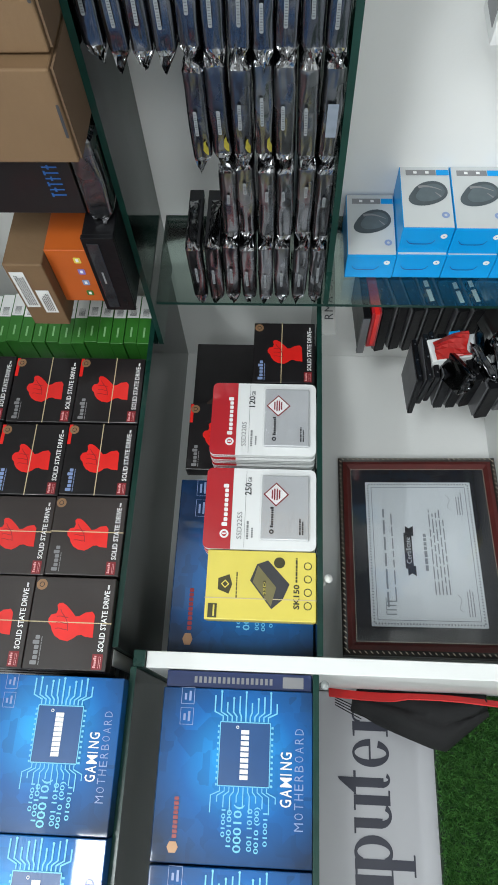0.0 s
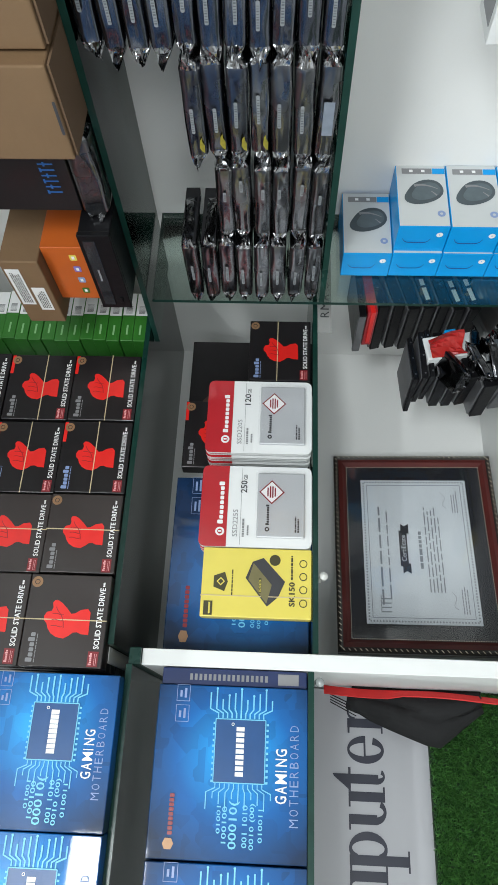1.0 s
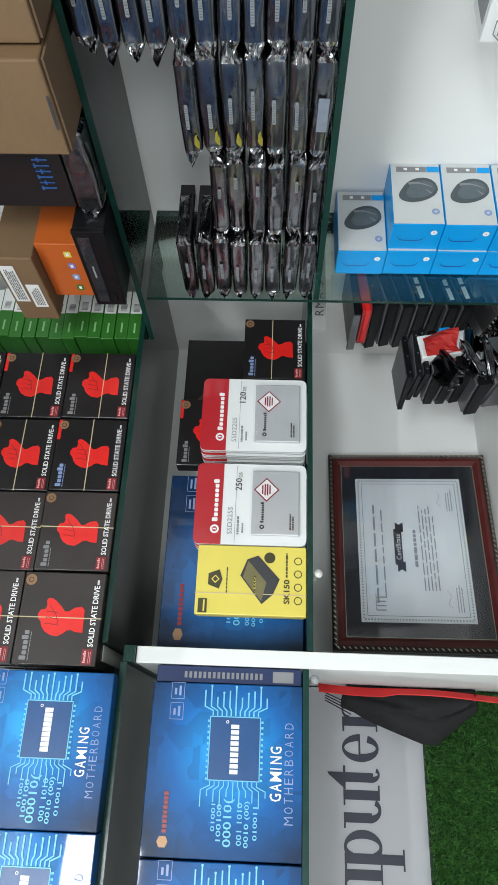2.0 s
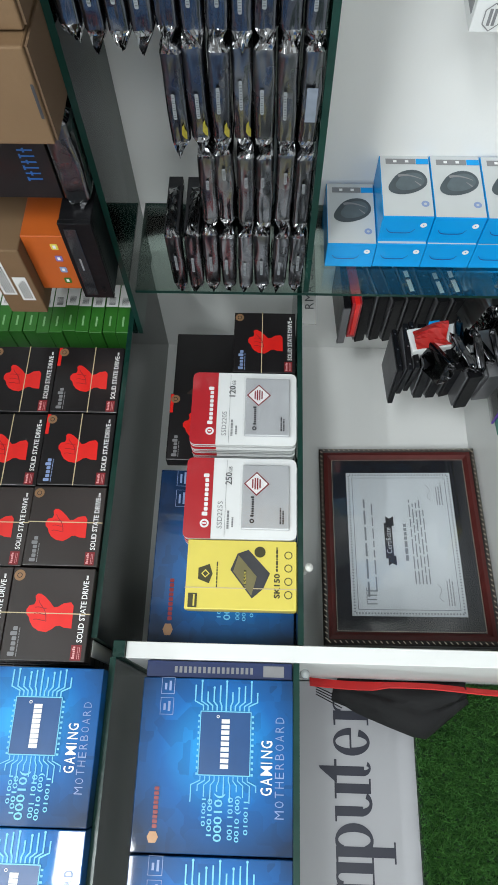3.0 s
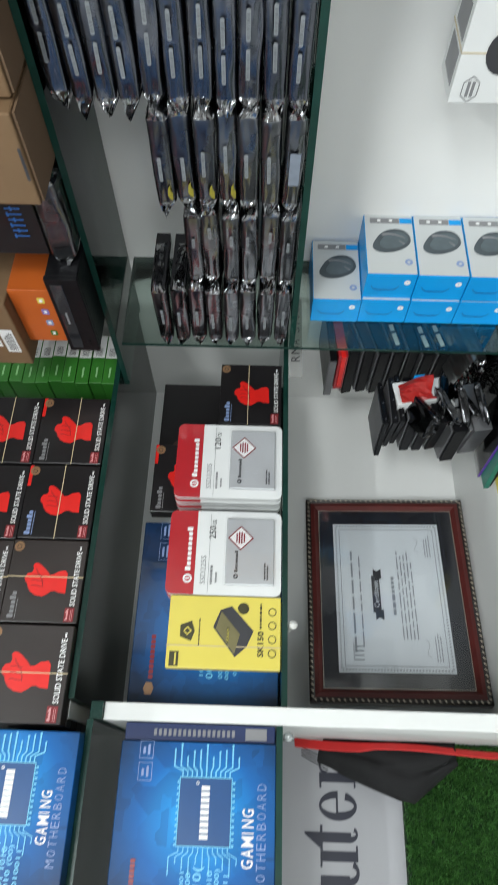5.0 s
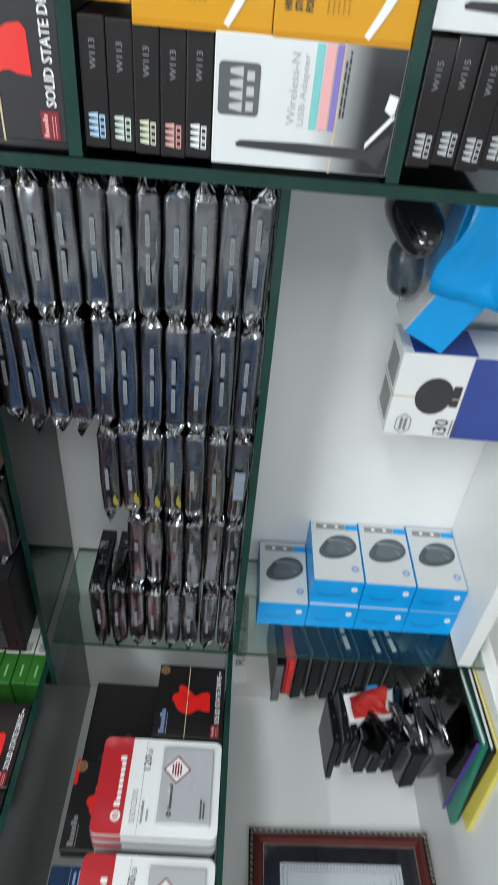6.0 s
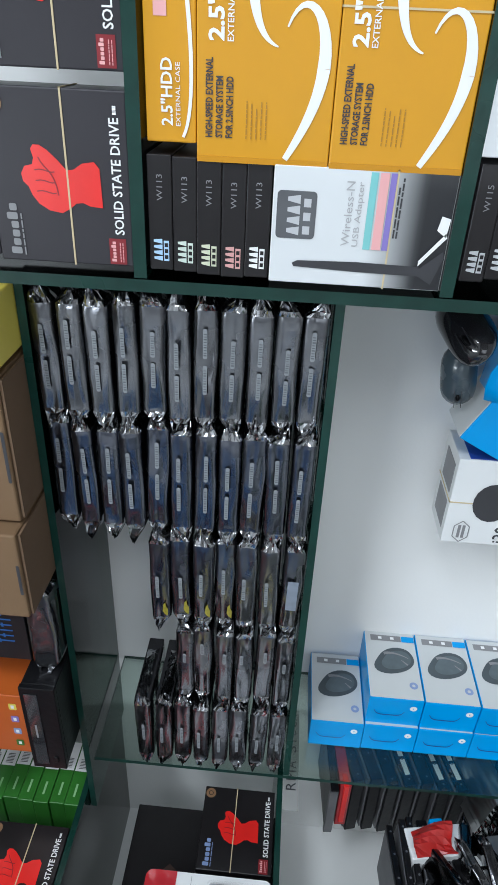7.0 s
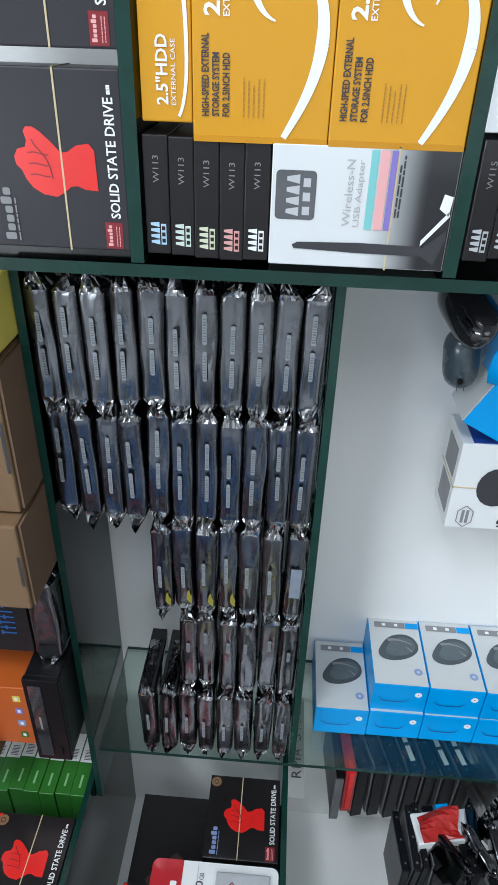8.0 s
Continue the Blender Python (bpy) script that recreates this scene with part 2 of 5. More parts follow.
def disc(cx, cz, rx, rz=None, n=20):
    return [(cx + rx * math.cos(2 * math.pi * i / n), cz + (rz or rx) * math.sin(2 * math.pi * i / n)) for i in range(n)]


def ring(bm, cx, cz, r0, r1, y=-0.0008, n=24, a0=0, a1=360):
    steps = [radians(a0 + (a1 - a0) * i / n) for i in range(n + 1)]
    for a, b in zip(steps, steps[1:]):
        poly(bm, [(cx + r * math.cos(t), cz + r * math.sin(t)) for r, t in ((r0, a), (r1, a), (r1, b), (r0, b))], y)


def stroke(bm, pts, w0, w1=None, y=-0.0008):
    """A printed line through pts, of width w0 to w1."""
    w1 = w0 if w1 is None else w1
    n = len(pts)
    left, right = [], []
    for i, (x, z) in enumerate(pts):
        a, b = pts[max(0, i - 1)], pts[min(n - 1, i + 1)]
        d = Vector((b[0] - a[0], b[1] - a[1])).normalized()
        w = (w0 + (w1 - w0) * i / (n - 1)) / 2
        left.append((x - d.y * w, z + d.x * w))
        right.append((x + d.y * w, z - d.x * w))
    for i in range(n - 1):
        poly(bm, [left[i], right[i], right[i + 1], left[i + 1]], y)


def curve_pts(p0, p1, p2, p3, n=14):
    out = []
    for i in range(n + 1):
        t = i / n
        out.append(tuple((1 - t) ** 3 * a + 3 * t * (1 - t) ** 2 * b + 3 * t * t * (1 - t) * c + t ** 3 * d for a, b, c, d in zip(p0, p1, p2, p3)))
    return out


TEXTS = {}


def text_shape(string, bold=0.0):
    if (string, bold) not in TEXTS:
        cu = bpy.data.curves.new("lettering", "FONT")
        cu.body, cu.size, cu.resolution_u, cu.offset = string, 1.0, 2, bold
        ob = bpy.data.objects.new("lettering", cu)
        scene.collection.objects.link(ob)
        dg = bpy.context.evaluated_depsgraph_get()
        me = bpy.data.meshes.new_from_object(ob.evaluated_get(dg))
        co = [tuple(v.co) for v in me.vertices]
        faces = [tuple(p.vertices) for p in me.polygons]
        bpy.data.objects.remove(ob)
        bpy.data.curves.remove(cu)
        bpy.data.meshes.remove(me)
        TEXTS[(string, bold)] = (co, faces)
    return TEXTS[(string, bold)]


def write(bm, string, x, z, width, height, y=-0.0008, bold=0.0):
    """Lettering whose box starts at x, z and is width by height."""
    co, faces = text_shape(string, bold)
    xs, zs = [c[0] for c in co], [c[1] for c in co]
    sx, sz = width / (max(xs) - min(xs)), height / (max(zs) - min(zs))
    vs = [bm.verts.new((x + (c[0] - min(xs)) * sx, y, z + (c[1] - min(zs)) * sz)) for c in co]
    for f in faces:
        try:
            face = bm.faces.new([vs[i] for i in f])
        except ValueError:
            continue
        face.normal_update()
        if face.normal.y > 0:
            face.normal_flip()
    return bm


def write_spaced(bm, string, x, z, width, height, y=-0.0008, bold=0.0, gap=0.28):
    """Lettering set wide, letter by letter."""
    units = [0.45 if c == "I" else 1.25 if c == "M" else 1.0 for c in string]
    step = width / (sum(units) + gap * (len(string) - 1))
    for c, k in zip(string, units):
        write(bm, c, x, z, k * step * (0.35 if c == "I" else 1.0), height, y, bold)
        x += (k + gap) * step
    return bm


def bars(bm, x0, x1, z0, z1, rows, seed=0, y=-0.0008, fill=0.55):
    """Lines of small print as plain bars."""
    rnd = random.Random(seed)
    h = (z1 - z0) / rows
    for i in range(rows):
        z = z1 - (i + 1) * h
        x = x0
        end = x1 - (x1 - x0) * rnd.uniform(0, 0.25)
        while x < end - (x1 - x0) * 0.03:
            w = (x1 - x0) * rnd.uniform(0.06, 0.18)
            rect(bm, x, min(x + w, end), z, z + h * fill, y)
            x += w + (x1 - x0) * 0.025


def facing_right(x, y, z):
    """Pose of a thing that stands against the second wall: its front looks along -x, its width runs towards -y."""
    return pose(x, y, z, 0, 0, -90)


# ---- rooms: walls, floor, ceiling ----
WX, WY = 0.835, 0.335
tagged(boxpart("wall_north", -3.0, WX + 0.15, WY, WY + 0.12, 0, 2.8, PLASTER), "white painted wall behind the display shelves", "wall", kind="structure")
tagged(boxpart("wall_east", WX, WX + 0.12, -3.6, WY - 0.001, 0, 2.8, PLASTER), "white painted wall behind the glass shelves", "wall", kind="structure")
# South and west walls stay out of view and are dark to reduce fill.
tagged(boxpart("wall_south", -3.0, WX, -3.72, -3.6, 0, 2.8, DIMWALL), "unseen shop wall, darkened to cut fill light", "wall", kind="structure")
tagged(boxpart("wall_west", -3.12, -3.0, -3.6, WY, 0, 2.8, DIMWALL), "unseen shop wall, darkened to cut fill light", "wall", kind="structure")
tagged(boxpart("floor", -3.12, WX + 0.15, -3.72, WY + 0.12, -0.1, 0, FLOOR), "grey tiled shop floor", "floor", kind="structure")
tagged(boxpart("ceiling", -3.12, WX + 0.15, -3.72, WY + 0.12, 2.8, 2.9, PLASTER), "white painted ceiling", "ceiling", kind="structure")


def glass_shelf(name, x0, x1, y0, y1, z1, thick, label, glass=None, category="glass shelf"):
    """A pane lying or standing, with its dark green cut edges as a part."""
    bm = add_box(bmesh.new(), x0, x1, y0, y1, z1 - thick, z1)
    ob = part(name, bm, [glass or GLASS, GEDGE])
    dims = (x1 - x0, y1 - y0, thick)
    thin = min(range(3), key=lambda i: dims[i])
    for p in ob.data.polygons:
        p.material_index = 0 if abs(p.normal[thin]) > 0.5 else 1
    ob.visible_shadow = False
    return tagged(ob, label, category, kind="structure")


# bays on the north wall
PX0, PX1 = 0.131, 0.153
tagged(boxpart("partition", PX0, PX1, -0.004, WY - 0.001, 0, 1.682, WALL, bevel=0.001), "white laminate upright between two shelf bays", "partition", kind="structure")
# Dark strip in place of the shade under the upper shelf, no real part.
tagged(boxpart("upright_end", PX0, PX1, -0.012, WY - 0.001, 1.6825, 1.6985, GEDGE, bevel=0.001), "dark strip standing in for shade over the laminate", "partition", kind="structure")
tagged(boxpart("upright_top", PX0, PX1, -0.004, WY - 0.001, 1.7275, 2.0995, WALL, bevel=0.001), "white laminate upright between upper shelf bays", "partition", kind="structure")
glass_shelf("shelf_middle_1", PX1 + 0.001, WX - 0.001, -0.005, WY - 0.002, 1.450, 0.008, "clear glass shelf with green edge holding drive boxes")
glass_shelf("shelf_upper_1", PX1 + 0.001, WX - 0.001, -0.022, WY - 0.002, 1.727, 0.008, "green glass shelf with shade in its tint, under stacked drive boxes", GLASS_DK)
glass_shelf("shelf_middle_2", -1.2, PX0 - 0.001, -0.008, WY - 0.002, 1.456, 0.008, "clear glass shelf with green edge holding motherboard boxes")
glass_shelf("shelf_upper_2", -1.2, PX0 - 0.001, -0.020, WY - 0.002, 1.699, 0.008, "green glass shelf with shade in its tint, under motherboard boxes", GLASS_DK)
tagged(boxpart("shelf_lower_1", PX1 + 0.001, WX - 0.001, -0.10, WY - 0.001, 1.057, 1.077, WALL, bevel=0.001), "white laminate lower shelf", "shelf", kind="structure")
tagged(boxpart("shelf_lower_2", -1.2, PX0 - 0.001, -0.10, WY - 0.001, 0.985, 1.005, WALL, bevel=0.001), "white laminate lower shelf", "shelf", kind="structure")
# bays on the east wall
CX, DX, YP, YD = 0.66, 0.628, -0.100, -0.776
glass_shelf("glass_panel", CX, WX - 0.001, YP, YP + 0.006, 1.704, 0.64, "upright clear glass panel closing the shelf end")
glass_shelf("shelf_middle_3", CX, WX - 0.012, YD + 0.006, YP - 0.001, 1.4465, 0.008, "clear glass shelf with dark green edge under bagged drives")
glass_shelf("shelf_upper_3", CX, WX - 0.012, YD + 0.006, 0.02, 1.718, 0.008, "tinted green glass shelf under brown cartons", GLASS_MD)
tagged(boxpart("shelf_lower_3", CX, WX - 0.001, -1.6, YP - 0.001, 1.098, 1.118, WALL, bevel=0.001), "white laminate lower shelf", "shelf", kind="structure")
glass_shelf("glass_divider", DX, WX - 0.001, YD - 0.005, YD + 0.005, 2.4, 1.29, "upright glass divider with dark green front edge", GLASS_DK)
glass_shelf("shelf_upper_4", DX, WX - 0.001, -1.6, YD - 0.006, 1.606, 0.010, "glass shelf with dark green edge under drive boxes", GLASS_DK)
glass_shelf("shelf_lower_4", DX, WX - 0.001, -1.6, YD - 0.006, 1.372, 0.010, "glass shelf with dark green edge under adapter boxes", GLASS_DK)
# Two unseen boards, added to keep ceiling light off the upper compartments.
tagged(boxpart("cabinet_top_1", -1.2, 0.48, -0.20, WY - 0.001, 2.10, 2.12, WALL), "unseen white board added to block ceiling light", "cabinet top", kind="structure")
tagged(boxpart("cabinet_top_2", 0.4805, WX - 0.001, -1.6, WY - 0.001, 2.10, 2.12, WALL), "unseen white board added to block ceiling light", "cabinet top", kind="structure")

# ---- drive boxes, black with a red emblem ----


def carton_body(name, w, d, h, material, parent, label="", bevel=0.0012):
    return boxpart(name, 0, w, 0, d, 0, h, material, parent, label, bevel)


def rubber_band(parent, w, d, h, at, upright, name="rubber_band"):
    """A thin band stretched round a box."""
    bm = bmesh.new()
    e, t = 0.0007, 0.00065
    if upright:
        add_box(bm, at - t, at + t, -e, 0.0002, -e, h + e)
        add_box(bm, at - t, at + t, -e, d, h - 0.0002, h + e)
    else:
        add_box(bm, -e, w + e, -e, 0.0002, at - t, at + t)
        add_box(bm, w - 0.0002, w + e, -e, d, at - t, at + t)
    return part(name, bm, BAND, parent)


def emblem_pts(cx, cz, s):
    """A red fist as a plain outline: knuckles up, wrist down."""
    raw = [(-0.46, -0.70), (0.28, -0.68), (0.40, -0.58), (0.36, -0.34), (0.24, -0.16), (0.22, -0.02), (0.40, 0.14), (0.58, 0.34), (0.66, 0.48), (0.66, 0.60), (0.58, 0.66), (0.42, 0.62), (0.30, 0.66), (0.26, 0.82),
           (0.12, 0.90), (-0.02, 0.88), (-0.12, 0.78), (-0.28, 0.72), (-0.44, 0.60), (-0.56, 0.40), (-0.60, 0.14), (-0.50, -0.04), (-0.40, -0.16), (-0.38, -0.30), (-0.44, -0.44)]
    return [(cx + x * s, cz + z * s) for x, z in raw]


def block_word(bm, x0, x1, z0, z1, tall, y=-0.0008):
    """A maker's word as a row of plain blocks; tall lists which blocks reach full height."""
    n = len(tall)
    step = (x1 - x0) / n
    for i, full in enumerate(tall):
        poly(bm, rounded(x0 + step * (i + 0.10), x0 + step * (i + 0.90), z0, z1 if full else z0 + (z1 - z0) * 0.68, min(step, z1 - z0) * 0.18, 2), y)


def drive_box(m, label, w=0.116, h=0.105, d=0.027, card=None, band=True, tag=True, seed=0, up=False, pale=False):
    ob = thing("drive_box", m, label, "box", "solid state drive boxes")
    carton_body("carton", w, d, h, card or CARD_BLK, ob)
    s = h * 0.355
    cx, cz = w * 0.495, h * 0.450
    em = part("emblem", (lambda b: (poly(b, emblem_pts(cx, cz, s)), b)[1])(bmesh.new()), RED, ob, "red fist emblem")
    bm = bmesh.new()
    for k in range(3):
        fx = cx + s * (0.20 - 0.20 * k)
        stroke(bm, curve_pts((fx, cz + s * 0.62), (fx + s * 0.06, cz + s * 0.44), (fx - s * 0.06, cz + s * 0.34), (fx - s * 0.02, cz + s * 0.22), 5), 0.0008, y=-0.0009)
    stroke(bm, curve_pts((cx + s * 0.44, cz + s * 0.52), (cx + s * 0.20, cz + s * 0.44), (cx + s * 0.24, cz + s * 0.22), (cx - s * 0.26, cz + s * 0.18), 7), 0.0009, y=-0.0009)
    part("emblem_lines", bm, DKRED, em)["kind"] = "stuff"
    bm = write(bmesh.new(), "SOLID STATE DRIVE", w * 0.20, h * 0.055, w * 0.66, h * 0.070, bold=0.018)
    bars(bm, w * 0.875, w * 0.94, h * 0.07, h * 0.10, 1, 2, fill=0.8)
    part("lettering", bm, WHITE, ob)
    bm = bmesh.new()
    block_word(bm, w * 0.04, w * 0.36, h * 0.835, h * 0.915, (1, 0, 0, 0, 1, 0))
    bars(bm, w * 0.04, w * 0.36, h * 0.805, h * 0.825, 1, seed, fill=0.5)
    part("name_mark", bm, BLUEGREY if pale else GREYPRINT, ob, "pale name mark")["kind"] = "stuff"
    bm = bmesh.new()
    ring(bm, w * 0.91, h * 0.915, w * 0.030, w * 0.062)
    poly(bm, disc(w * 0.91, h * 0.915, w * 0.022), -0.0008)
    part("seal", bm, GOLD, ob, "round copper seal")
    bm = bmesh.new()
    rect(bm, w * 0.015, w * 0.175, h * 0.05, h * 0.175)
    tg = part("red_tag", bm, DKRED, ob, "small red tag")
    bm = bmesh.new()
    block_word(bm, w * 0.03, w * 0.16, h * 0.125, h * 0.160, (1, 0, 0, 0, 1, 0), -0.0010)
    bars(bm, w * 0.03, w * 0.16, h * 0.070, h * 0.110, 2, 3, -0.0010, 0.3)
    part("tag_print", bm, PINK, tg)
    if tag:
        bm = bmesh.new()
        rect(bm, w * 0.70, w * 0.985, h * 0.945, h * 0.995)
        part("red_flash", bm, RED, ob)
    if band:
        rubber_band(ob, w, d, h, w * (0.50 + 0.02 * (seed % 3)) if up else h * (0.44 + 0.05 * (seed % 3)), up)
    return ob


LABEL_DRIVE = "black solid state drive box with red emblem"
cols = [0.121, 0.2475, 0.3675, 0.4885]
proto = [drive_box(pose(cols[0], -0.036, 1.7285), LABEL_DRIVE + ", cellophane wrapped", up=True, w=0.122, h=0.112, card=CARD_BRN, tag=False, seed=3),
         drive_box(pose(cols[1], -0.030, 1.7285), LABEL_DRIVE, seed=2, card=CARD_BRN, up=True, tag=False),
         drive_box(pose(cols[2], -0.026, 1.7285), LABEL_DRIVE + ", banded", seed=1, pale=True),
         drive_box(pose(cols[3], -0.022, 1.7285), LABEL_DRIVE + ", banded", seed=6)]
for i, p in enumerate(proto):
    for row in range(3 if i else 2):
        for deep in range(10 if row == 0 else 3):
            if row or deep:
                h = 0.1135 if i == 0 else 0.1062
                copy_thing(p, pose(cols[i] - 0.001 * deep + 0.0015 * math.sin(3 * row + i), (-0.036, -0.030, -0.026, -0.022)[i] + 0.0285 * deep + 0.002 * (row % 2), 1.7285 + h * row, 0, 0, 0.6 * math.sin(5 * row + 2 * i)))
drive_box(pose(0.595, 0.032, 1.4515), "black solid state drive box with red emblem, standing alone", w=0.119, seed=5, pale=True, tag=False)
hid = drive_box(pose(0.450, 0.068, 1.4515), "dark solid state drive box half hidden behind blister cards", w=0.122, card=CARD_BLK, seed=2)
copy_thing(hid, pose(0.449, 0.067, 1.5570))
# big stack of the same boxes beyond the divider
big = drive_box(facing_right(0.632, -0.789, 1.6065), "large black solid state drive box with red emblem, shrink wrapped", w=0.121, h=0.104, d=0.04, seed=6, card=CARD_GREY)
copy_thing(big, facing_right(0.634, -0.921, 1.6065))
copy_thing(big, facing_right(0.634, -0.792, 1.7115))
copy_thing(big, facing_right(0.634, -0.923, 1.7115))
copy_thing(big, facing_right(0.634, -1.053, 1.6065))

# ---- blister cards of drives ----


def blister(m, capacity, model, label, w=0.126, h=0.165):
    ob = thing("blister_card", m, label, "blister pack", "drive blister packs")
    bm = bmesh.new()
    f = poly(bm, rounded(0, w, 0, h, 0.009), 0.0)
    r = bmesh.ops.extrude_face_region(bm, geom=[f])
    for v in r["geom"]:
        if isinstance(v, bmesh.types.BMVert):
            v.co.y += 0.0035
    part("card", bm, WHITECARD, ob)
    bm = bmesh.new()
    pts = [(0, h * 0.755)] + [(w, h * 0.755)] + [p for p in rounded(0, w, 0, h, 0.009) if p[1] > h * 0.8]
    poly(bm, pts)
    part("red_header", bm, REDCARD, ob, "red printed header")
    bm = bmesh.new()
    ring(bm, w * 0.18, h * 0.815, 0.0038, 0.0066)
    rect(bm, w * 0.172, w * 0.190, h * 0.800, h * 0.832, -0.0009)
    block_word(bm, w * 0.265, w * 0.80, h * 0.792, h * 0.842, (1, 0, 0, 0, 0, 0, 0, 0, 1), -0.0009)
    part("name_mark", bm, WHITE, ob, "white name mark")
    bm = write(bmesh.new(), capacity[:-2], w * 0.66, h * 0.585, w * 0.155, h * 0.060, bold=0.015)
    write(bm, "GB", w * 0.825, h * 0.585, w * 0.065, h * 0.034)
    part("capacity_lettering", bm, DKPRINT, ob)
    bm = write(bmesh.new(), model, w * 0.12, h * 0.66, w * 0.33, h * 0.045)
    bars(bm, w * 0.12, w * 0.36, h * 0.60, h * 0.63, 1, 4, fill=0.6)
    bars(bm, w * 0.14, w * 0.28, h * 0.56, h * 0.585, 1, 5, fill=0.6)
    stroke(bm, [(0.003, h * 0.635), (w * 0.97, h * 0.635)], 0.0005)
    part("model_lettering", bm, GREYPRINT, ob)
    dx0, dx1, dz0, dz1 = w * 0.11, w * 0.11 + 0.100, h * 0.065, h * 0.065 + 0.070
    dr = boxpart("drive", dx0, dx1, -0.006, -0.0005, dz0, dz1, SILVER, ob, "silver drive under clear plastic", 0.0015)
    bm = bmesh.new()
    cx, cz, q = w * 0.66, h * 0.36, 0.019
    poly(bm, [(cx - q, cz), (cx, cz - q), (cx + q, cz), (cx, cz + q)], -0.0066)
    part("warning_diamond", bm, DKRED, dr, "red and white diamond sticker")
    bm = bmesh.new()
    q = 0.0165
    poly(bm, [(cx - q, cz), (cx, cz - q), (cx + q, cz), (cx, cz + q)], -0.0069)
    part("diamond_field", bm, WHITE, dr)
    bm = bmesh.new()
    for k in range(4):
        rect(bm, cx - 0.010 + 0.002 * abs(k - 1.5), cx + 0.010 - 0.002 * abs(k - 1.5), cz - 0.006 + 0.0036 * k, cz - 0.004 + 0.0036 * k, -0.0072)
    part("diamond_print", bm, DKRED, dr)
    bm = bmesh.new()
    block_word(bm, dx0 + 0.018, dx0 + 0.050, dz0 + 0.052, dz0 + 0.057, (1, 0, 0, 0, 0, 0, 0, 0, 1), -0.0066)
    ring(bm, dx0 + 0.012, dz0 + 0.0545, 0.0015, 0.0035, -0.0066, 12)
    bars(bm, dx0 + 0.008, dx0 + 0.034, dz0 + 0.008, dz0 + 0.016, 2, 8, -0.0066)
    part("drive_print", bm, DKPRINT, dr)
    bm = bmesh.new()
    f = poly(bm, rounded(dx0 - 0.003, dx1 + 0.003, dz0 - 0.003, dz1 + 0.003, 0.004), -0.0006)
    r = bmesh.ops.inset_region(bm, faces=[f], thickness=0.002)
    for v in f.verts:
        v.co.y = -0.0082
    win = part("plastic_window", bm, CLEARPL, ob, "clear plastic bubble")
    win.visible_shadow = False
    return ob


L_BL = "white and red drive blister card"
b120 = blister(pose(0.447, -0.003, 1.4515), "120GB", "SSD220S", L_BL + ", 120GB, front of its row")
b250 = blister(pose(0.2985, -0.004, 1.4515, 0, 0, 0), "250GB", "SSD225S", L_BL + ", 250GB, front of its row")
for k in range(1, 8):
    copy_thing(b120, pose(0.447 + 0.0012 * math.sin(k * 2.1), -0.003 + 0.0085 * k, 1.4515))
for k in range(1, 6):
    copy_thing(b250, pose(0.2985 + 0.001 * math.sin(k * 1.7), -0.004 + 0.0085 * k, 1.4515))

# ---- yellow drive box ----


def yellow_box(m):
    w, h, d = 0.0985, 0.156, 0.014
    ob = thing("yellow_drive_box", m, "yellow solid state drive box with a dark drive picture", "box")
    carton_body("carton", w, d, h, YELLOW, ob)
    bm = bmesh.new()
    poly(bm, [(w * 0.30, h * 0.30), (w * 0.52, h * 0.24), (w * 0.86, h * 0.44), (w * 0.80, h * 0.54), (w * 0.56, h * 0.60), (w * 0.16, h * 0.40)], -0.0006)
    pic = part("drive_picture", bm, DKPRINT, ob, "dark picture of a drive")
    bm = bmesh.new()
    poly(bm, [(w * 0.20, h * 0.405), (w * 0.54, h * 0.575), (w * 0.78, h * 0.53), (w * 0.47, h * 0.36)], -0.0010)
    part("drive_picture_top", bm, mat("olive_print", (0.16, 0.14, 0.06), 0.4, vary=0.3, scale=60), pic)
    bm = bmesh.new()
    rect(bm, w * 0.35, w * 0.56, h * 0.455, h * 0.478, -0.0013)
    OLV = mat("olive_black_print", (0.05, 0.045, 0.015), 0.5)
    part("picture_plate", bm, OLV, pic)
    bm = bmesh.new()
    poly(bm, [(w * 0.36, h * 0.79), (w * 0.50, h * 0.76), (w * 0.64, h * 0.79), (w * 0.58, h * 0.89), (w * 0.42, h * 0.89)], -0.0006)
    bars(bm, w * 0.30, w * 0.70, h * 0.715, h * 0.735, 1, 3, -0.0006)
    part("shield_mark", bm, OLV, ob)
    bm = bmesh.new()
    rect(bm, w * 0.02, w * 0.22, h * 0.89, h * 0.97, -0.0006)
    part("corner_plate", bm, OLV, ob)
    bm = bmesh.new()
    poly(bm, disc(w * 0.83, h * 0.335, 0.008), -0.0006)
    part("round_mark", bm, OLV, ob)
    bm = bmesh.new()
    write(bm, "SK150", w * 0.17, h * 0.150, w * 0.35, h * 0.055, -0.0006, bold=0.03)
    for k in range(4):
        ring(bm, w * (0.22 + 0.19 * k), h * 0.075, 0.0045, 0.0058, -0.0006, 14)
    bars(bm, w * 0.55, w * 0.95, h * 0.17, h * 0.20, 1, 9, -0.0006)
    part("dark_print", bm, OLV, ob)
    bm = bmesh.new()
    write(bm, "SSD", w * 0.36, h * 0.457, w * 0.18, h * 0.019, -0.0016)
    part("picture_lettering", bm, YELLOW, pic)
    bm = bmesh.new()
    ring(bm, w * 0.5, h * 0.825, 0.004, 0.006, -0.0009, 4)
    rect(bm, w * 0.04, w * 0.20, h * 0.91, h * 0.925, -0.0009)
    part("yellow_print", bm, YELLOW, ob)
    rubber_band(ob, w, d, h, w * 0.30, True)
    return ob


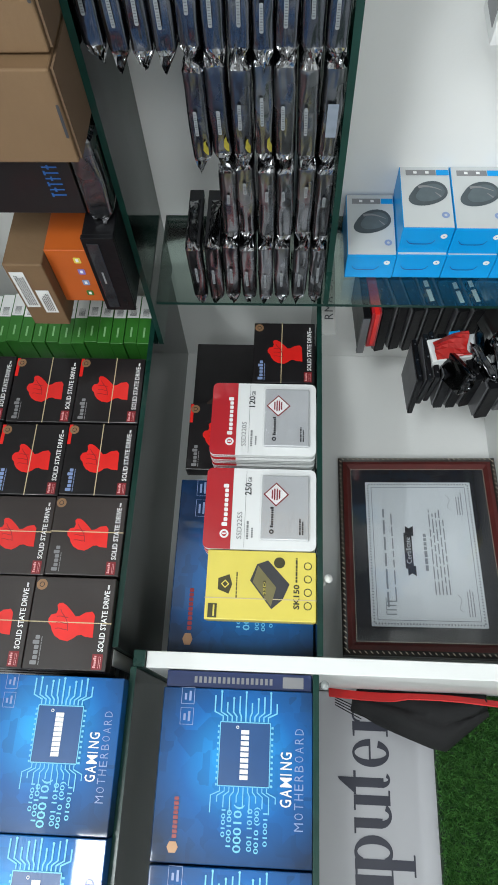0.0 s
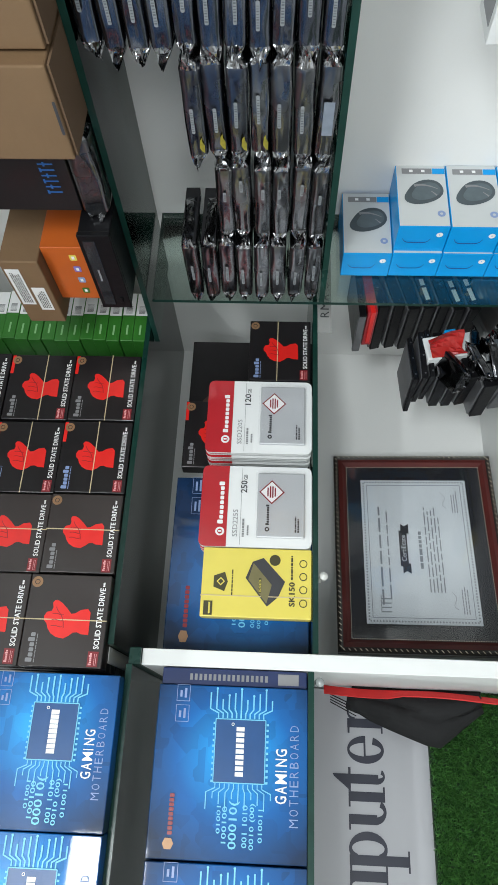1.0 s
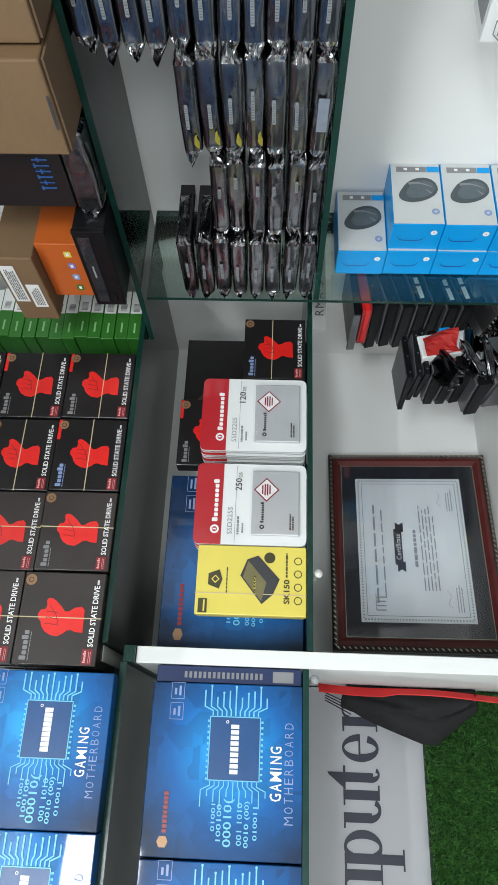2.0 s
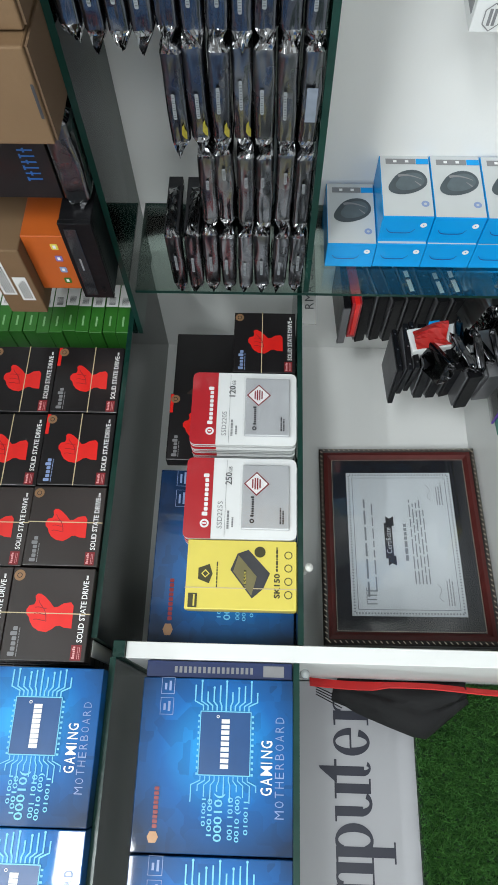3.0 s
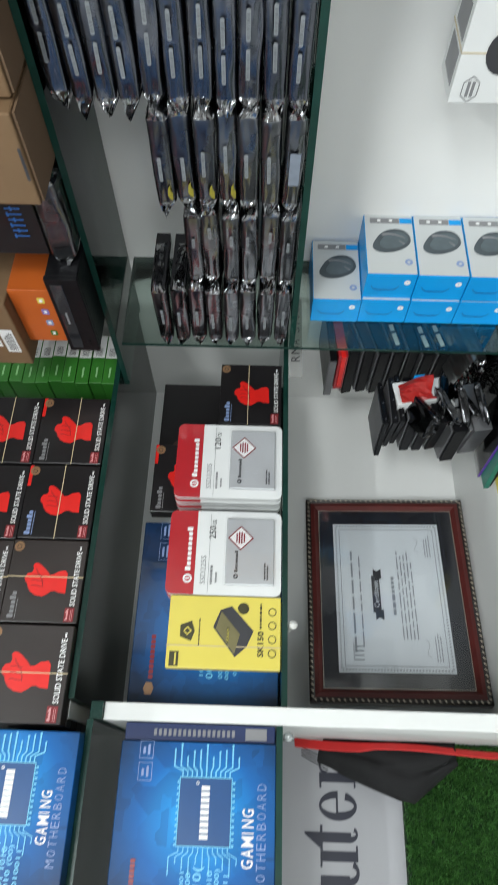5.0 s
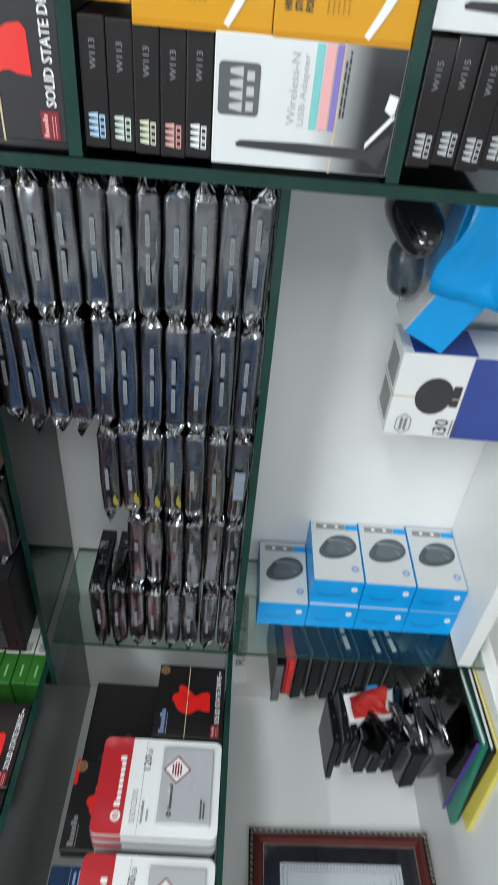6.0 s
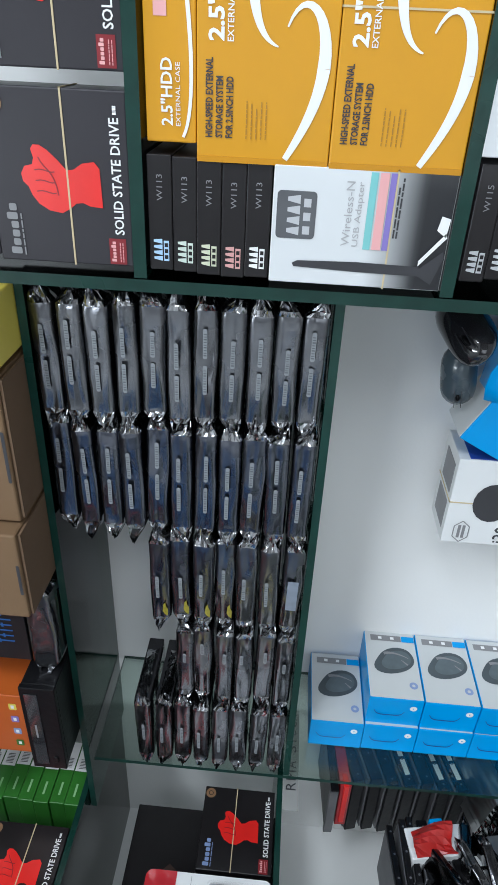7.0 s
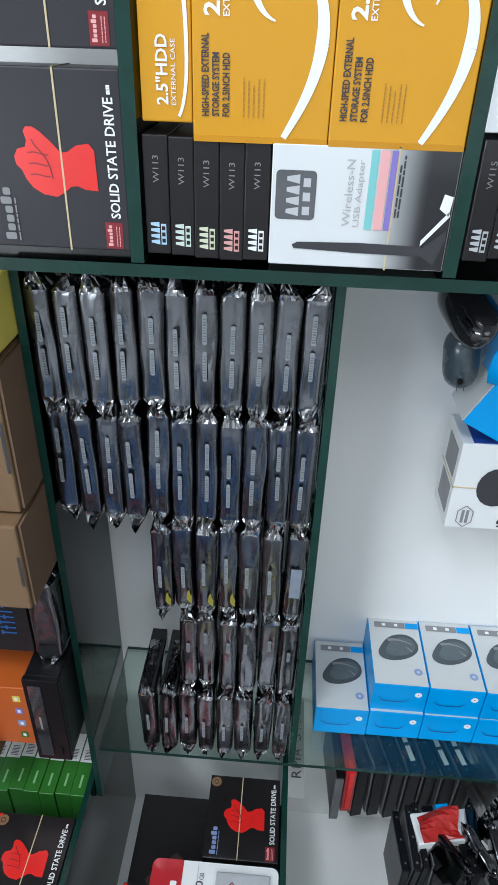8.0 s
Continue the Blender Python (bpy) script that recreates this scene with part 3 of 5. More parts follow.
yb = yellow_box(pose(0.1985, -0.004, 1.4515, 0, 0, 0))
tagged(yb, group="yellow drive boxes")
for k in range(1, 4):
    copy_thing(yb, pose(0.1985 + 0.002 * k, -0.004 + 0.0150 * k, 1.4515))

# ---- motherboard boxes ----


def motherboard_box(m, label, w=0.222, h=0.197, d=0.062, strip=0.022):
    ob = thing("motherboard_box", m, label, "box", "motherboard boxes")
    fw = w - strip
    boxpart("carton", 0, fw, 0, d, 0, h, HZBLUE, ob, "", 0.0012)
    if strip:
        boxpart("side_flap", fw + 0.0006, w, 0.006, d, 0.001, h - 0.002, HZDARK, ob, "navy end flap with white print", 0.001)
        bm = bmesh.new()
        for k in range(17):
            rect(bm, fw + 0.007, w - 0.007, h * (0.27 + 0.032 * k), h * (0.289 + 0.032 * k), 0.0053)
        part("flap_print", bm, GREYPRINT, ob)
        bm = bmesh.new()
        rect(bm, fw + 0.004, w - 0.004, h * 0.06, h * 0.20, 0.0052)
        part("code_patch", bm, GREYPRINT, ob, "grey square patch")
    cx0, cx1, cz0, cz1 = fw * 0.43, fw * 0.80, h * 0.275, h * 0.605
    bm = bmesh.new()
    rect(bm, cx0, cx1, cz0, cz1, -0.0010)
    part("chip_print", bm, CHIP, ob, "blue printed chip")
    bm = bmesh.new()
    for a, b in (((cx0, cz0), (cx1, cz0)), ((cx1, cz0), (cx1, cz1)), ((cx1, cz1), (cx0, cz1)), ((cx0, cz1), (cx0, cz0))):
        stroke(bm, [a, b], 0.0012, y=-0.0014)
    # conductor lines fan out of the chip to both ends
    n = 11
    for i in range(n):
        z = cz0 + (cz1 - cz0) * (i + 0.5) / n
        off = (i - n / 2 + 0.5)
        out = z + off * 0.0022
        ln = 0.010 + 0.004 * ((i * 7) % 4)
        stroke(bm, [(cx1 + 0.001, z), (cx1 + 0.007, z), (cx1 + 0.012, out), (min(fw - 0.002, cx1 + 0.014 + ln), out)], 0.0019, y=-0.0009)
        if i % 2:
            poly(bm, disc(min(fw - 0.003, cx1 + 0.015 + ln), out, 0.0016, n=8), -0.0009)
        ln2 = 0.006 + 0.006 * ((i * 5) % 3)
        stroke(bm, [(cx0 - 0.001, z), (cx0 - 0.006, z), (cx0 - 0.011, out), (cx0 - 0.012 - ln2, out)], 0.0013, y=-0.0009)
        rect(bm, cx0 + (cx1 - cx0) * i / n, cx0 + (cx1 - cx0) * (i + 0.4) / n, cz0 - 0.004, cz0 - 0.001, -0.0009)
        rect(bm, cx0 + (cx1 - cx0) * i / n, cx0 + (cx1 - cx0) * (i + 0.4) / n, cz1 + 0.001, cz1 + 0.003, -0.0009)
    # columns of figures running away from the chip
    for digits, z, hh, ww, end in (("01001", 0.545, 0.0050, 0.030, 0.30), ("100100", 0.505, 0.0060, 0.040, 0.30), ("00010(", 0.425, 0.0135, 0.052, 0.33), ("001 1010", 0.375, 0.0065, 0.046, 0.31),
                                    ("0010 (00)", 0.325, 0.0075, 0.050, 0.32), ("010011", 0.280, 0.0055, 0.036, 0.29)):
        write(bm, digits, fw * end - ww, h * z, ww, hh, -0.0009, bold=0.012)
    part("circuit_print", bm, CYAN, ob, "pale cyan circuit lines and figures")
    bm = bmesh.new()
    mx = (cx0 + cx1) / 2
    for k in range(9):
        gx_, zc = cx0 + 0.0075 + k * (cx1 - cx0 - 0.015) / 9, (cz0 + cz1) / 2
        rect(bm, gx_, gx_ + 0.0050, zc - 0.0052, zc + 0.0052, -0.0014)
    ring(bm, cx1 - 0.006, (cz0 + cz1) / 2 + 0.010, 0.0012, 0.002, -0.0014, 10)
    part("name_mark", bm, WHITE, ob, "white name mark")["kind"] = "stuff"
    bm = bmesh.new()
    write_spaced(bm, "GAMING", fw * 0.325, h * 0.132, fw * 0.310, h * 0.074, -0.0009, 0.012)
    part("white_lettering", bm, WHITE, ob)
    bm = write_spaced(bmesh.new(), "MOTHERBOARD", fw * 0.20, h * 0.058, fw * 0.575, h * 0.056, -0.0009, -0.008, 0.5)
    part("thin_lettering", bm, BLUEGREY, ob)
    for k in (0, 1):
        bm = bmesh.new()
        x0, x1 = fw * (0.775 + 0.125 * k), fw * (0.875 + 0.125 * k)
        stroke(bm, [(x0, h * 0.79), (x1, h * 0.79), (x1, h * 0.875), (x0, h * 0.875), (x0, h * 0.79)], 0.0008, y=-0.0009)
        rect(bm, x0 + 0.004, x1 - 0.004, h * 0.81, h * 0.825, -0.0009)
        rect(bm, x0 + 0.005, x1 - 0.007, h * 0.84, h * 0.855, -0.0009)
        part("outlined_icon", bm, BLUEGREY, ob)
    bm = bmesh.new()
    block_word(bm, fw * 0.13, fw * 0.36, h * 0.843, h * 0.873, (1,) * 9, -0.0009)
    part("maker_mark", bm, DKRED, ob, "dull red maker mark")
    bm = bmesh.new()
    poly(bm, [(fw * 0.055, h * 0.845), (fw * 0.085, h * 0.83), (fw * 0.115, h * 0.845), (fw * 0.115, h * 0.885), (fw * 0.085, h * 0.90), (fw * 0.055, h * 0.885)], -0.0009)
    part("cube_mark", bm, GOLD, ob, "small copper cube mark")
    return ob


L_MB = "blue motherboard box with printed chip"
mb = motherboard_box(pose(-0.0925, -0.008, 1.4565), L_MB + ", upright on glass shelf")
copy_thing(mb, pose(-0.0925, 0.056, 1.4565))
mb2 = motherboard_box(pose(-0.292, -0.008, 1.4565), L_MB + ", next in the row", strip=0.0, w=0.197)
copy_thing(mb2, pose(-0.292, 0.056, 1.4565))
copy_thing(mb2, pose(-0.492, -0.008, 1.4565))
ub = motherboard_box(pose(-0.065, -0.046, 1.6995), L_MB + ", on the upper shelf", w=0.178, h=0.175, strip=0.0)
for k in range(1, 5):
    copy_thing(ub, pose(-0.065, -0.046 + 0.066 * k, 1.6995))
    copy_thing(ub, pose(-0.246, -0.040 + 0.066 * k, 1.6995))
copy_thing(ub, pose(-0.2445, -0.046, 1.6995))
copy_thing(ub, pose(-0.427, -0.050, 1.6995))
motherboard_box(pose(0.156, 0.068, 1.4515), L_MB + ", large, standing behind blister cards", w=0.275, h=0.215, strip=0.0)
# dark box with a picture of a tablet, at the back
ob = thing("dark_picture_box", pose(0.540, 0.120, 1.4515), "dark box standing at the back of glass shelf", "box")
carton_body("carton", 0.185, 0.05, 0.215, CARD_BLK, ob)
bm = bmesh.new()
poly(bm, [(0.02, 0.10), (0.07, 0.11), (0.10, 0.15), (0.06, 0.19), (0.01, 0.17)], -0.0006)
part("picture", bm, mat("dim_brown_print", (0.045, 0.022, 0.016), 0.5, vary=0.4, scale=30), ob, "dim brown printed shape")

# ---- anti-static bags with hard disks ----


def bag_mesh(seed, l=0.118, d=0.105, h=0.0222):
    """A drive in a film bag: smooth rounded front, both ends run out into pinched, crumpled points."""
    rnd = random.Random(seed)
    e0, e1 = rnd.uniform(0.017, 0.027), rnd.uniform(0.017, 0.027)
    xs = [-e0, -e0 * 0.72, -e0 * 0.42, -e0 * 0.16, 0.002, 0.008, l * 0.14, l * 0.26, l * 0.38, l * 0.50, l * 0.62, l * 0.74, l * 0.86, l - 0.008, l - 0.002, l + e1 * 0.16, l + e1 * 0.42, l + e1 * 0.72, l + e1]
    crest = rnd.uniform(0.70, 0.84)
    # the section, from the back over the top, down the front and back again: depth, height
    top = [(0.94, 1.0), (0.6, 1.0), (0.3, 1.0), (0.10, 1.0), (0.045, 0.985), (0.018, 0.94)]
    front = [(0.006, 0.86), (0.0, crest), (0.004, 0.62), (0.006, 0.46), (0.004, 0.30), (0.008, 0.16)]
    low = [(0.020, 0.06), (0.050, 0.015), (0.12, 0.0), (0.3, 0.0), (0.6, 0.0), (0.94, 0.0)]
    prof = top + front + low
    bm = bmesh.new()
    rings = []
    tw0, tw1, tip0, tip1 = rnd.uniform(-0.5, 0.5), rnd.uniform(-0.5, 0.5), rnd.uniform(-0.3, 0.3), rnd.uniform(-0.3, 0.3)
    wave = [rnd.uniform(-1, 1) for _ in prof]
    ph = rnd.uniform(0, 6)
    for x in xs:
        over = max(-x / e0, (x - l) / e1, 0.0)
        tw, tip = (tw0, tip0) if x < 0 else (tw1, tip1)
        f = max(0.05, 1 - over ** 0.8)
        rr = []
        for k, (u, v) in enumerate(prof):
            y = u * d
            z = h * (0.5 + (v - 0.5) * f)
            pinch = 1 - f
            y = d * 0.10 + (y - d * 0.10) * (1 - 0.5 * pinch)
            z += pinch * ((u - 0.2) * tw + tip) * h
            if over:
                y += rnd.uniform(-0.0045, 0.0045) * min(1, over * 2.5)
                z += rnd.uniform(-0.0014, 0.0014) * f
            elif u < 0.06:
                y += 0.0011 * math.sin(x * 38 + ph + wave[k]) + 0.0011 * wave[k] * math.sin(x * 75 + 3 * wave[k]) + rnd.uniform(-0.0006, 0.0006) + 0.0012 * (2 * x / l - 1) ** 2
                z += 0.0006 * wave[k] * math.sin(x * 60 + ph)
            rr.append(bm.verts.new((x + rnd.uniform(-0.003, 0.003) * (over > 0.3), y, z)))
        rings.append(rr)
    n = len(prof)
    for a, b in zip(rings, rings[1:]):
        for i in range(n):
            bm.faces.new((a[i], b[i], b[(i + 1) % n], a[(i + 1) % n]))
    bm.faces.new(rings[0])
    bm.faces.new(list(reversed(rings[-1])))
    bmesh.ops.recalc_face_normals(bm, faces=bm.faces)
    me = bpy.data.meshes.new("bag")
    bm.to_mesh(me)
    bm.free()
    for p in me.polygons:
        cx_ = sum(me.vertices[q].co.x for q in p.vertices) / len(p.vertices)
        p.use_smooth = 0.004 < cx_ < l - 0.004
        p.material_index = 0 if 0.001 < cx_ < l - 0.001 else 1
    return me


def label_mesh(x0, x1):
    """One barcode sticker on the drive's edge: a pale pill with its dark lines as a second colour."""
    bm = bmesh.new()
    poly(bm, rounded(x0, x1, 0.0098, 0.0136, 0.0015, 3), -0.0016)
    n = 9
    for i in range(n):
        a = x0 + 0.003 + (x1 - x0 - 0.006) * i / n
        rect(bm, a, a + (x1 - x0) / n * (0.25 if i % 3 else 0.4), 0.0104, 0.0130, -0.0018).material_index = 1
    me = bpy.data.meshes.new("barcode_label")
    bm.to_mesh(me)
    bm.free()
    me.materials.append(BARS)
    me.materials.append(BARLINE)
    return me


BAGS = {}
for s_i in range(8):
    for fm in (FILM, FILMBLUE):
        me = bag_mesh(s_i)
        me.materials.append(fm)
        me.materials.append(FILMEND)
        BAGS[(s_i, fm.name)] = me
TAGS = [[label_mesh(0.030, 0.062), label_mesh(0.069, 0.100)], [label_mesh(0.078, 0.098)], [label_mesh(0.040, 0.078)]]
bm = bmesh.new()
poly(bm, [(0.008, 0.0030), (0.019, 0.0025), (0.024, 0.0048), (0.030, 0.0050), (0.026, 0.0075), (0.015, 0.0085), (0.010, 0.0060)], -0.0016)
STICKER = bpy.data.meshes.new("warning_sticker")
bm.to_mesh(STICKER)
bm.free()
STICKER.materials.append(mat("yellow_sticker", (0.22, 0.19, 0.02), 0.35, vary=0.6, scale=260))
bm = bmesh.new()
rect(bm, 0.034, 0.078, 0.0050, 0.0165, -0.0032)
PAPERTAG = bpy.data.meshes.new("paper_label")
bm.to_mesh(PAPERTAG)
bm.free()
PAPERTAG.materials.append(mat("pale_blue_label", (0.19, 0.22, 0.27), 0.35, vary=0.2, scale=120))
DARKBAG = mat("matt_black_tray", (0.012, 0.012, 0.014), 0.45, vary=0.3, scale=40, bump=0.15)


def bagged_drive(m, seed, tag, film, scale=(1, 1, 1)):
    ob = thing("bagged_hard_disk", m @ Matrix.Diagonal((*scale, 1)), "hard disk in shiny dark anti-static bag, stacked on glass shelf", "hard disk", "bagged hard disks")
    o = new("bag", BAGS[(seed % 8, film.name)])
    o.parent = ob
    if tag is not None:
        slide, size = 0.006 * math.sin(seed * 2.3 + m.translation.z * 90), 0.92 + 0.08 * math.sin(seed)
        for me in TAGS[tag]:
            o = new("barcode_label", me)
            o.parent = ob
            o.location = (slide, 0, 0.0015 * math.sin(seed * 1.7 + m.translation.z * 50))
            o.scale = (size, 1, 1)
    return ob


rnd = random.Random(4)
# far end of the row first: y of the far end, count, pitch, length factor
stacks = [(-0.112, 8, 0.0247, 0.92, 2), (-0.246, 6, 0.0238, 0.94, 1), (-0.379, 7, 0.0240, 0.94, 2), (-0.508, 11, 0.0238, 0.97, 0), (-0.638, 11, 0.0238, 0.91, 0)]
for si, (y0, count, pitch, lf, kind) in enumerate(stacks):
    for i in range(count):
        film = FILMBLUE if (si == 3 or (si == 2 and i > 3)) else FILM
        jx, jy = rnd.uniform(-0.003, 0.003), rnd.uniform(-0.003, 0.003)
        tag = kind
        if si == 2 and i == 0:
            tag = None
        drive = bagged_drive(facing_right(CX + 0.002 + jx, y0 + jy, 1.4470 + 0.0016 + pitch * i) @ pose(0, 0, 0, 0, rnd.uniform(-1, 1), rnd.uniform(-1.5, 1.5)), rnd.randrange(8), tag, film, (lf, 1.0, rnd.uniform(0.98, 1.06)))
        if si == 0 and i >= 6:
            boxpart("tray", 0.004, 0.1235, 0.006, 0.104, 0.0012, 0.0212, DARKBAG, drive, "matt black drive tray", 0.0008)
        if si == 2 and i >= 3:
            new("warning_sticker", STICKER).parent = drive
        if si == 2 and i == 0:
            new("paper_label", PAPERTAG).parent = drive

# ---- mouse boxes ----


def mouse_box(m, label, w=0.0730, h=0.118, d=0.052):
    """A white and blue box lying on its side: its picture side looks along -y, its blue end along -x."""
    ob = thing("mouse_box", m, label, "box", "mouse boxes")
    # here: x depth 0..h (picture side runs in x), y 0..d, z 0..w
    boxpart("carton", 0, h, 0, d, 0, w, HPBLUE, ob, "cyan blue card", 0.0008)
    bm = bmesh.new()
    poly(bm, [(0.001, 0.001), (h - 0.001, 0.001), (h - 0.001, w - 0.001), (0.001, w - 0.001)], -0.0006)
    part("front_panel", bm, HPWHITE, ob, "pearl white picture side")
    cx, cz = h * 0.54, w * 0.46
    pts = []
    for i in range(28):
        a = 2 * math.pi * i / 28
        r = 1 + 0.10 * math.cos(2 * a + 0.6) + 0.05 * math.cos(3 * a)
        pts.append((cx + 0.0215 * r * math.cos(a + 0.25), cz + 0.0305 * r * math.sin(a)))
    bm = bmesh.new()
    poly(bm, pts, -0.0010)
    pic = part("mouse_picture", bm, MOUSEPRINT, ob, "grey green picture of a mouse")
    bm = bmesh.new()
    poly(bm, [(cx + 0.0015 + (x - cx) * 0.72, cz - 0.003 + (z - cz) * 0.74) for x, z in pts], -0.0011)
    part("picture_shell", bm, MOUSESHELL, pic)
    bm = bmesh.new()
    stroke(bm, curve_pts((cx + 0.012, cz + 0.014), (cx + 0.016, cz + 0.004), (cx + 0.013, cz - 0.008), (cx + 0.006, cz - 0.020)), 0.005, 0.001, -0.0013)
    stroke(bm, [(cx - 0.006, cz - 0.018), (cx + 0.002, cz - 0.010)], 0.0025, 0.001, -0.0013)
    part("picture_shine", bm, GREYPRINT, pic)
    bm = bmesh.new()
    rect(bm, h * 0.84, h * 0.93, w * 0.28, w * 0.88, -0.0010)
    part("grey_strip", bm, GREYPRINT, ob)
    bm = bmesh.new()
    rect(bm, h * 0.84, h * 0.93, w * 0.02, w * 0.27, -0.0011)
    part("blue_strip", bm, HPBLUE, ob)
    bm = bmesh.new()
    for k, z in enumerate((0.42, 0.66)):
        rect(bm, h * 0.865, h * 0.905, w * z, w * (z + 0.07), -0.0014)
    part("strip_marks", bm, WHITE, ob)
    bm = bmesh.new()
    ring(bm, h * 0.20, w * 0.16, 0.0022, 0.0058, -0.0010, 16)
    part("round_mark", bm, BLUEGREY, ob, "round blue mark")
    # blue end, looking along -x
    bm = bmesh.new()
    for k in range(16):
        a, b = 2 * math.pi * k / 16, 2 * math.pi * (k + 1) / 16
        bm.faces.new([bm.verts.new((-0.0007, d * 0.30 + r * math.sin(t), w * 0.17 + r * math.cos(t))) for r, t in ((0.0010, a), (0.0048, a), (0.0048, b), (0.0010, b))])
    part("end_mark", bm, WHITE, ob, "round white mark")
    bm = bmesh.new()
    n = 12
    prev = None
    for k in range(n + 1):
        t = k / n
        y = d * (0.62 - 0.02 + 0.16 * (1 - (2 * t - 1) ** 6) - 0.16)
        z = w * (0.88 - 0.56 * t)
        cur = (bm.verts.new((-0.0007, y, z)), bm.verts.new((-0.0007, y + 0.0016, z)))
        if prev:
            bm.faces.new((prev[0], cur[0], cur[1], prev[1]))
        prev = cur
    part("tear_line", bm, HPDARK, ob)
    return ob


L_M = "white and blue mouse box lying in a stack on white shelf"
HX = 0.715
mbx = mouse_box(pose(HX, -0.203, 1.1185), L_M)
for r in range(3):
    z = 1.1185 + 0.0738 * r
    if r:
        copy_thing(mbx, pose(HX + 0.002 * r, -0.203 + 0.001 * r, z))
    copy_thing(mbx, pose(HX - 0.001, -0.1495, z))
copy_thing(mbx, pose(HX - 0.002, -0.1495, 1.1185 + 0.0738 * 3))

# ---- white cooler box, torn blue mouse box, loose mice ----
ob = thing("cooler_box", pose(0.765, -0.556, 1.1085), "white fan cooler box with a dark cooler picture, rubber banded", "box")
W, H, D = 0.115, 0.169, 0.065
ob.matrix_world = facing_right(0.752, -0.448, 1.1185)
boxpart("carton", 0, W, 0, D, 0, H, WHITECARD, ob, "", 0.001)
# Stands in for the separate blue box lying against the cooler box.
boxpart("blue_base", 0.0003, W - 0.0003, -0.0008, D, 0.0005, H * 0.52, HPDARK, ob, "blue front standing in for an adjacent blue box")
bm = bmesh.new()
poly(bm, disc(W * 0.52, H * 0.72, 0.026, 0.022, 18), -0.0008)
poly(bm, rounded(W * 0.40, W * 0.66, H * 0.54, H * 0.60, 0.002), -0.0005)
bmesh.ops.remove_doubles(bm, verts=bm.verts, dist=0.0001)
part("cooler_picture", bm, DKPRINT, ob, "dark picture of a round fan cooler")
bm = write(bmesh.new(), "i30", W * 0.04, H * 0.56, W * 0.20, H * 0.10, -0.0008, bold=0.01)
for k in range(3):
    rect(bm, W * 0.04, W * 0.24, H * (0.535 - 0.02 * k), H * (0.542 - 0.02 * k), -0.0009)
part("lettering", bm, DKPRINT, ob)
bm = bmesh.new()
hexa = [(W * 0.15 + 0.015 * math.cos(radians(a)), H * 0.88 + 0.010 * math.sin(radians(a))) for a in range(0, 360, 60)]
for a, b in zip(hexa, hexa[1:] + hexa[:1]):
    stroke(bm, [a, b], 0.0012, y=-0.0008)
rect(bm, W * 0.07, W * 0.23, H * 0.885, H * 0.905, -0.0008)
rect(bm, W * 0.07, W * 0.23, H * 0.855, H * 0.875, -0.0008)
part("hexagon_mark", bm, GREYPRINT, ob, "outlined hexagon mark")
bm = bmesh.new()
for x0 in (0.12, 0.55):
    add_box(bm, W * x0, W * (x0 + 0.33), D * 0.15, D * 0.80, H, H + 0.0006)
part("top_print", bm, GREYPRINT, ob)
rubber_band(ob, W, D, H, W * 0.50, True)
boxpart("dark_side_panel", W + 0.0002, W + 0.0010, 0.002, D * 0.9, H * 0.50, H * 0.93, HPDARK, ob, "navy side panel")


def torn_box(m):
    ob = thing("torn_mouse_box", m, "torn blue mouse box with crumpled white lining", "box")
    bm = bmesh.new()
    n, k = 10, 6
    r2 = random.Random(9)
    grid = []
    for i in range(n + 1):
        row = []
        for j in range(k + 1):
            u, v = i / n, j / k
            row.append(bm.verts.new((u * 0.155, 0.010 * math.sin(u * 5 + v * 2) + r2.uniform(-0.003, 0.003), v * 0.075 + 0.006 * math.sin(u * 9))))
        grid.append(row)
    for i in range(n):
        for j in range(k):
            bm.faces.new((grid[i][j], grid[i + 1][j], grid[i + 1][j + 1], grid[i][j + 1]))
    o = part("torn_panel", bm, HPBLUE, ob, "creased cyan panel", True)
    sol = o.modifiers.new("thick", "SOLIDIFY")
    sol.thickness = 0.0012
    boxpart("carton", 0.004, 0.150, 0.012, 0.06, 0, 0.070, HPBLUE, ob, "", 0.002)
    bm = bmesh.new()
    pts = [(0.0, 0.002), (0.04, -0.012), (0.08, 0.001), (0.12, -0.010), (0.158, 0.0), (0.150, -0.022), (0.10, -0.028), (0.05, -0.020), (0.0, -0.026)]
    poly(bm, pts, -0.006)
    o = part("lining", bm, WHITECARD, ob, "torn white lining")
    sol = o.modifiers.new("thick", "SOLIDIFY")
    sol.thickness = 0.001
    bm = bmesh.new()
    ring(bm, 0.115, 0.055, 0.004, 0.009, -0.016, 16)
    part("round_mark", bm, BLUEGREY, ob, "round pale mark")
    return ob


torn_box(facing_right(0.738, -0.628, 1.205) @ pose(0, 0, 0, 0, 8, 6))
lb = thing("crushed_mouse_box", facing_right(0.748, -0.622, 1.1185), "crushed white and blue mouse box under torn box", "box")
boxpart("carton", 0, 0.150, 0, 0.075, 0, 0.088, HPBLUE, lb, "", 0.002)
boxpart("white_side", 0.0006, 0.149, -0.0008, 0.0, 0.001, 0.050, HPWHITE, lb, "pearl white side")
bl = thing("blue_mouse_box", facing_right(0.750, -0.5660, 1.2480) @ pose(0, 0, 0, 0, 28, 0), "cyan blue mouse box tilted against a white carton", "box")
boxpart("carton", 0, 0.080, 0, 0.06, 0, 0.052, HPBLUE, bl, "", 0.001)
boxpart("white_side", 0.0008, 0.0792, 0.001, 0.06, 0.0524, 0.0534, HPWHITE, bl, "pearl white side")


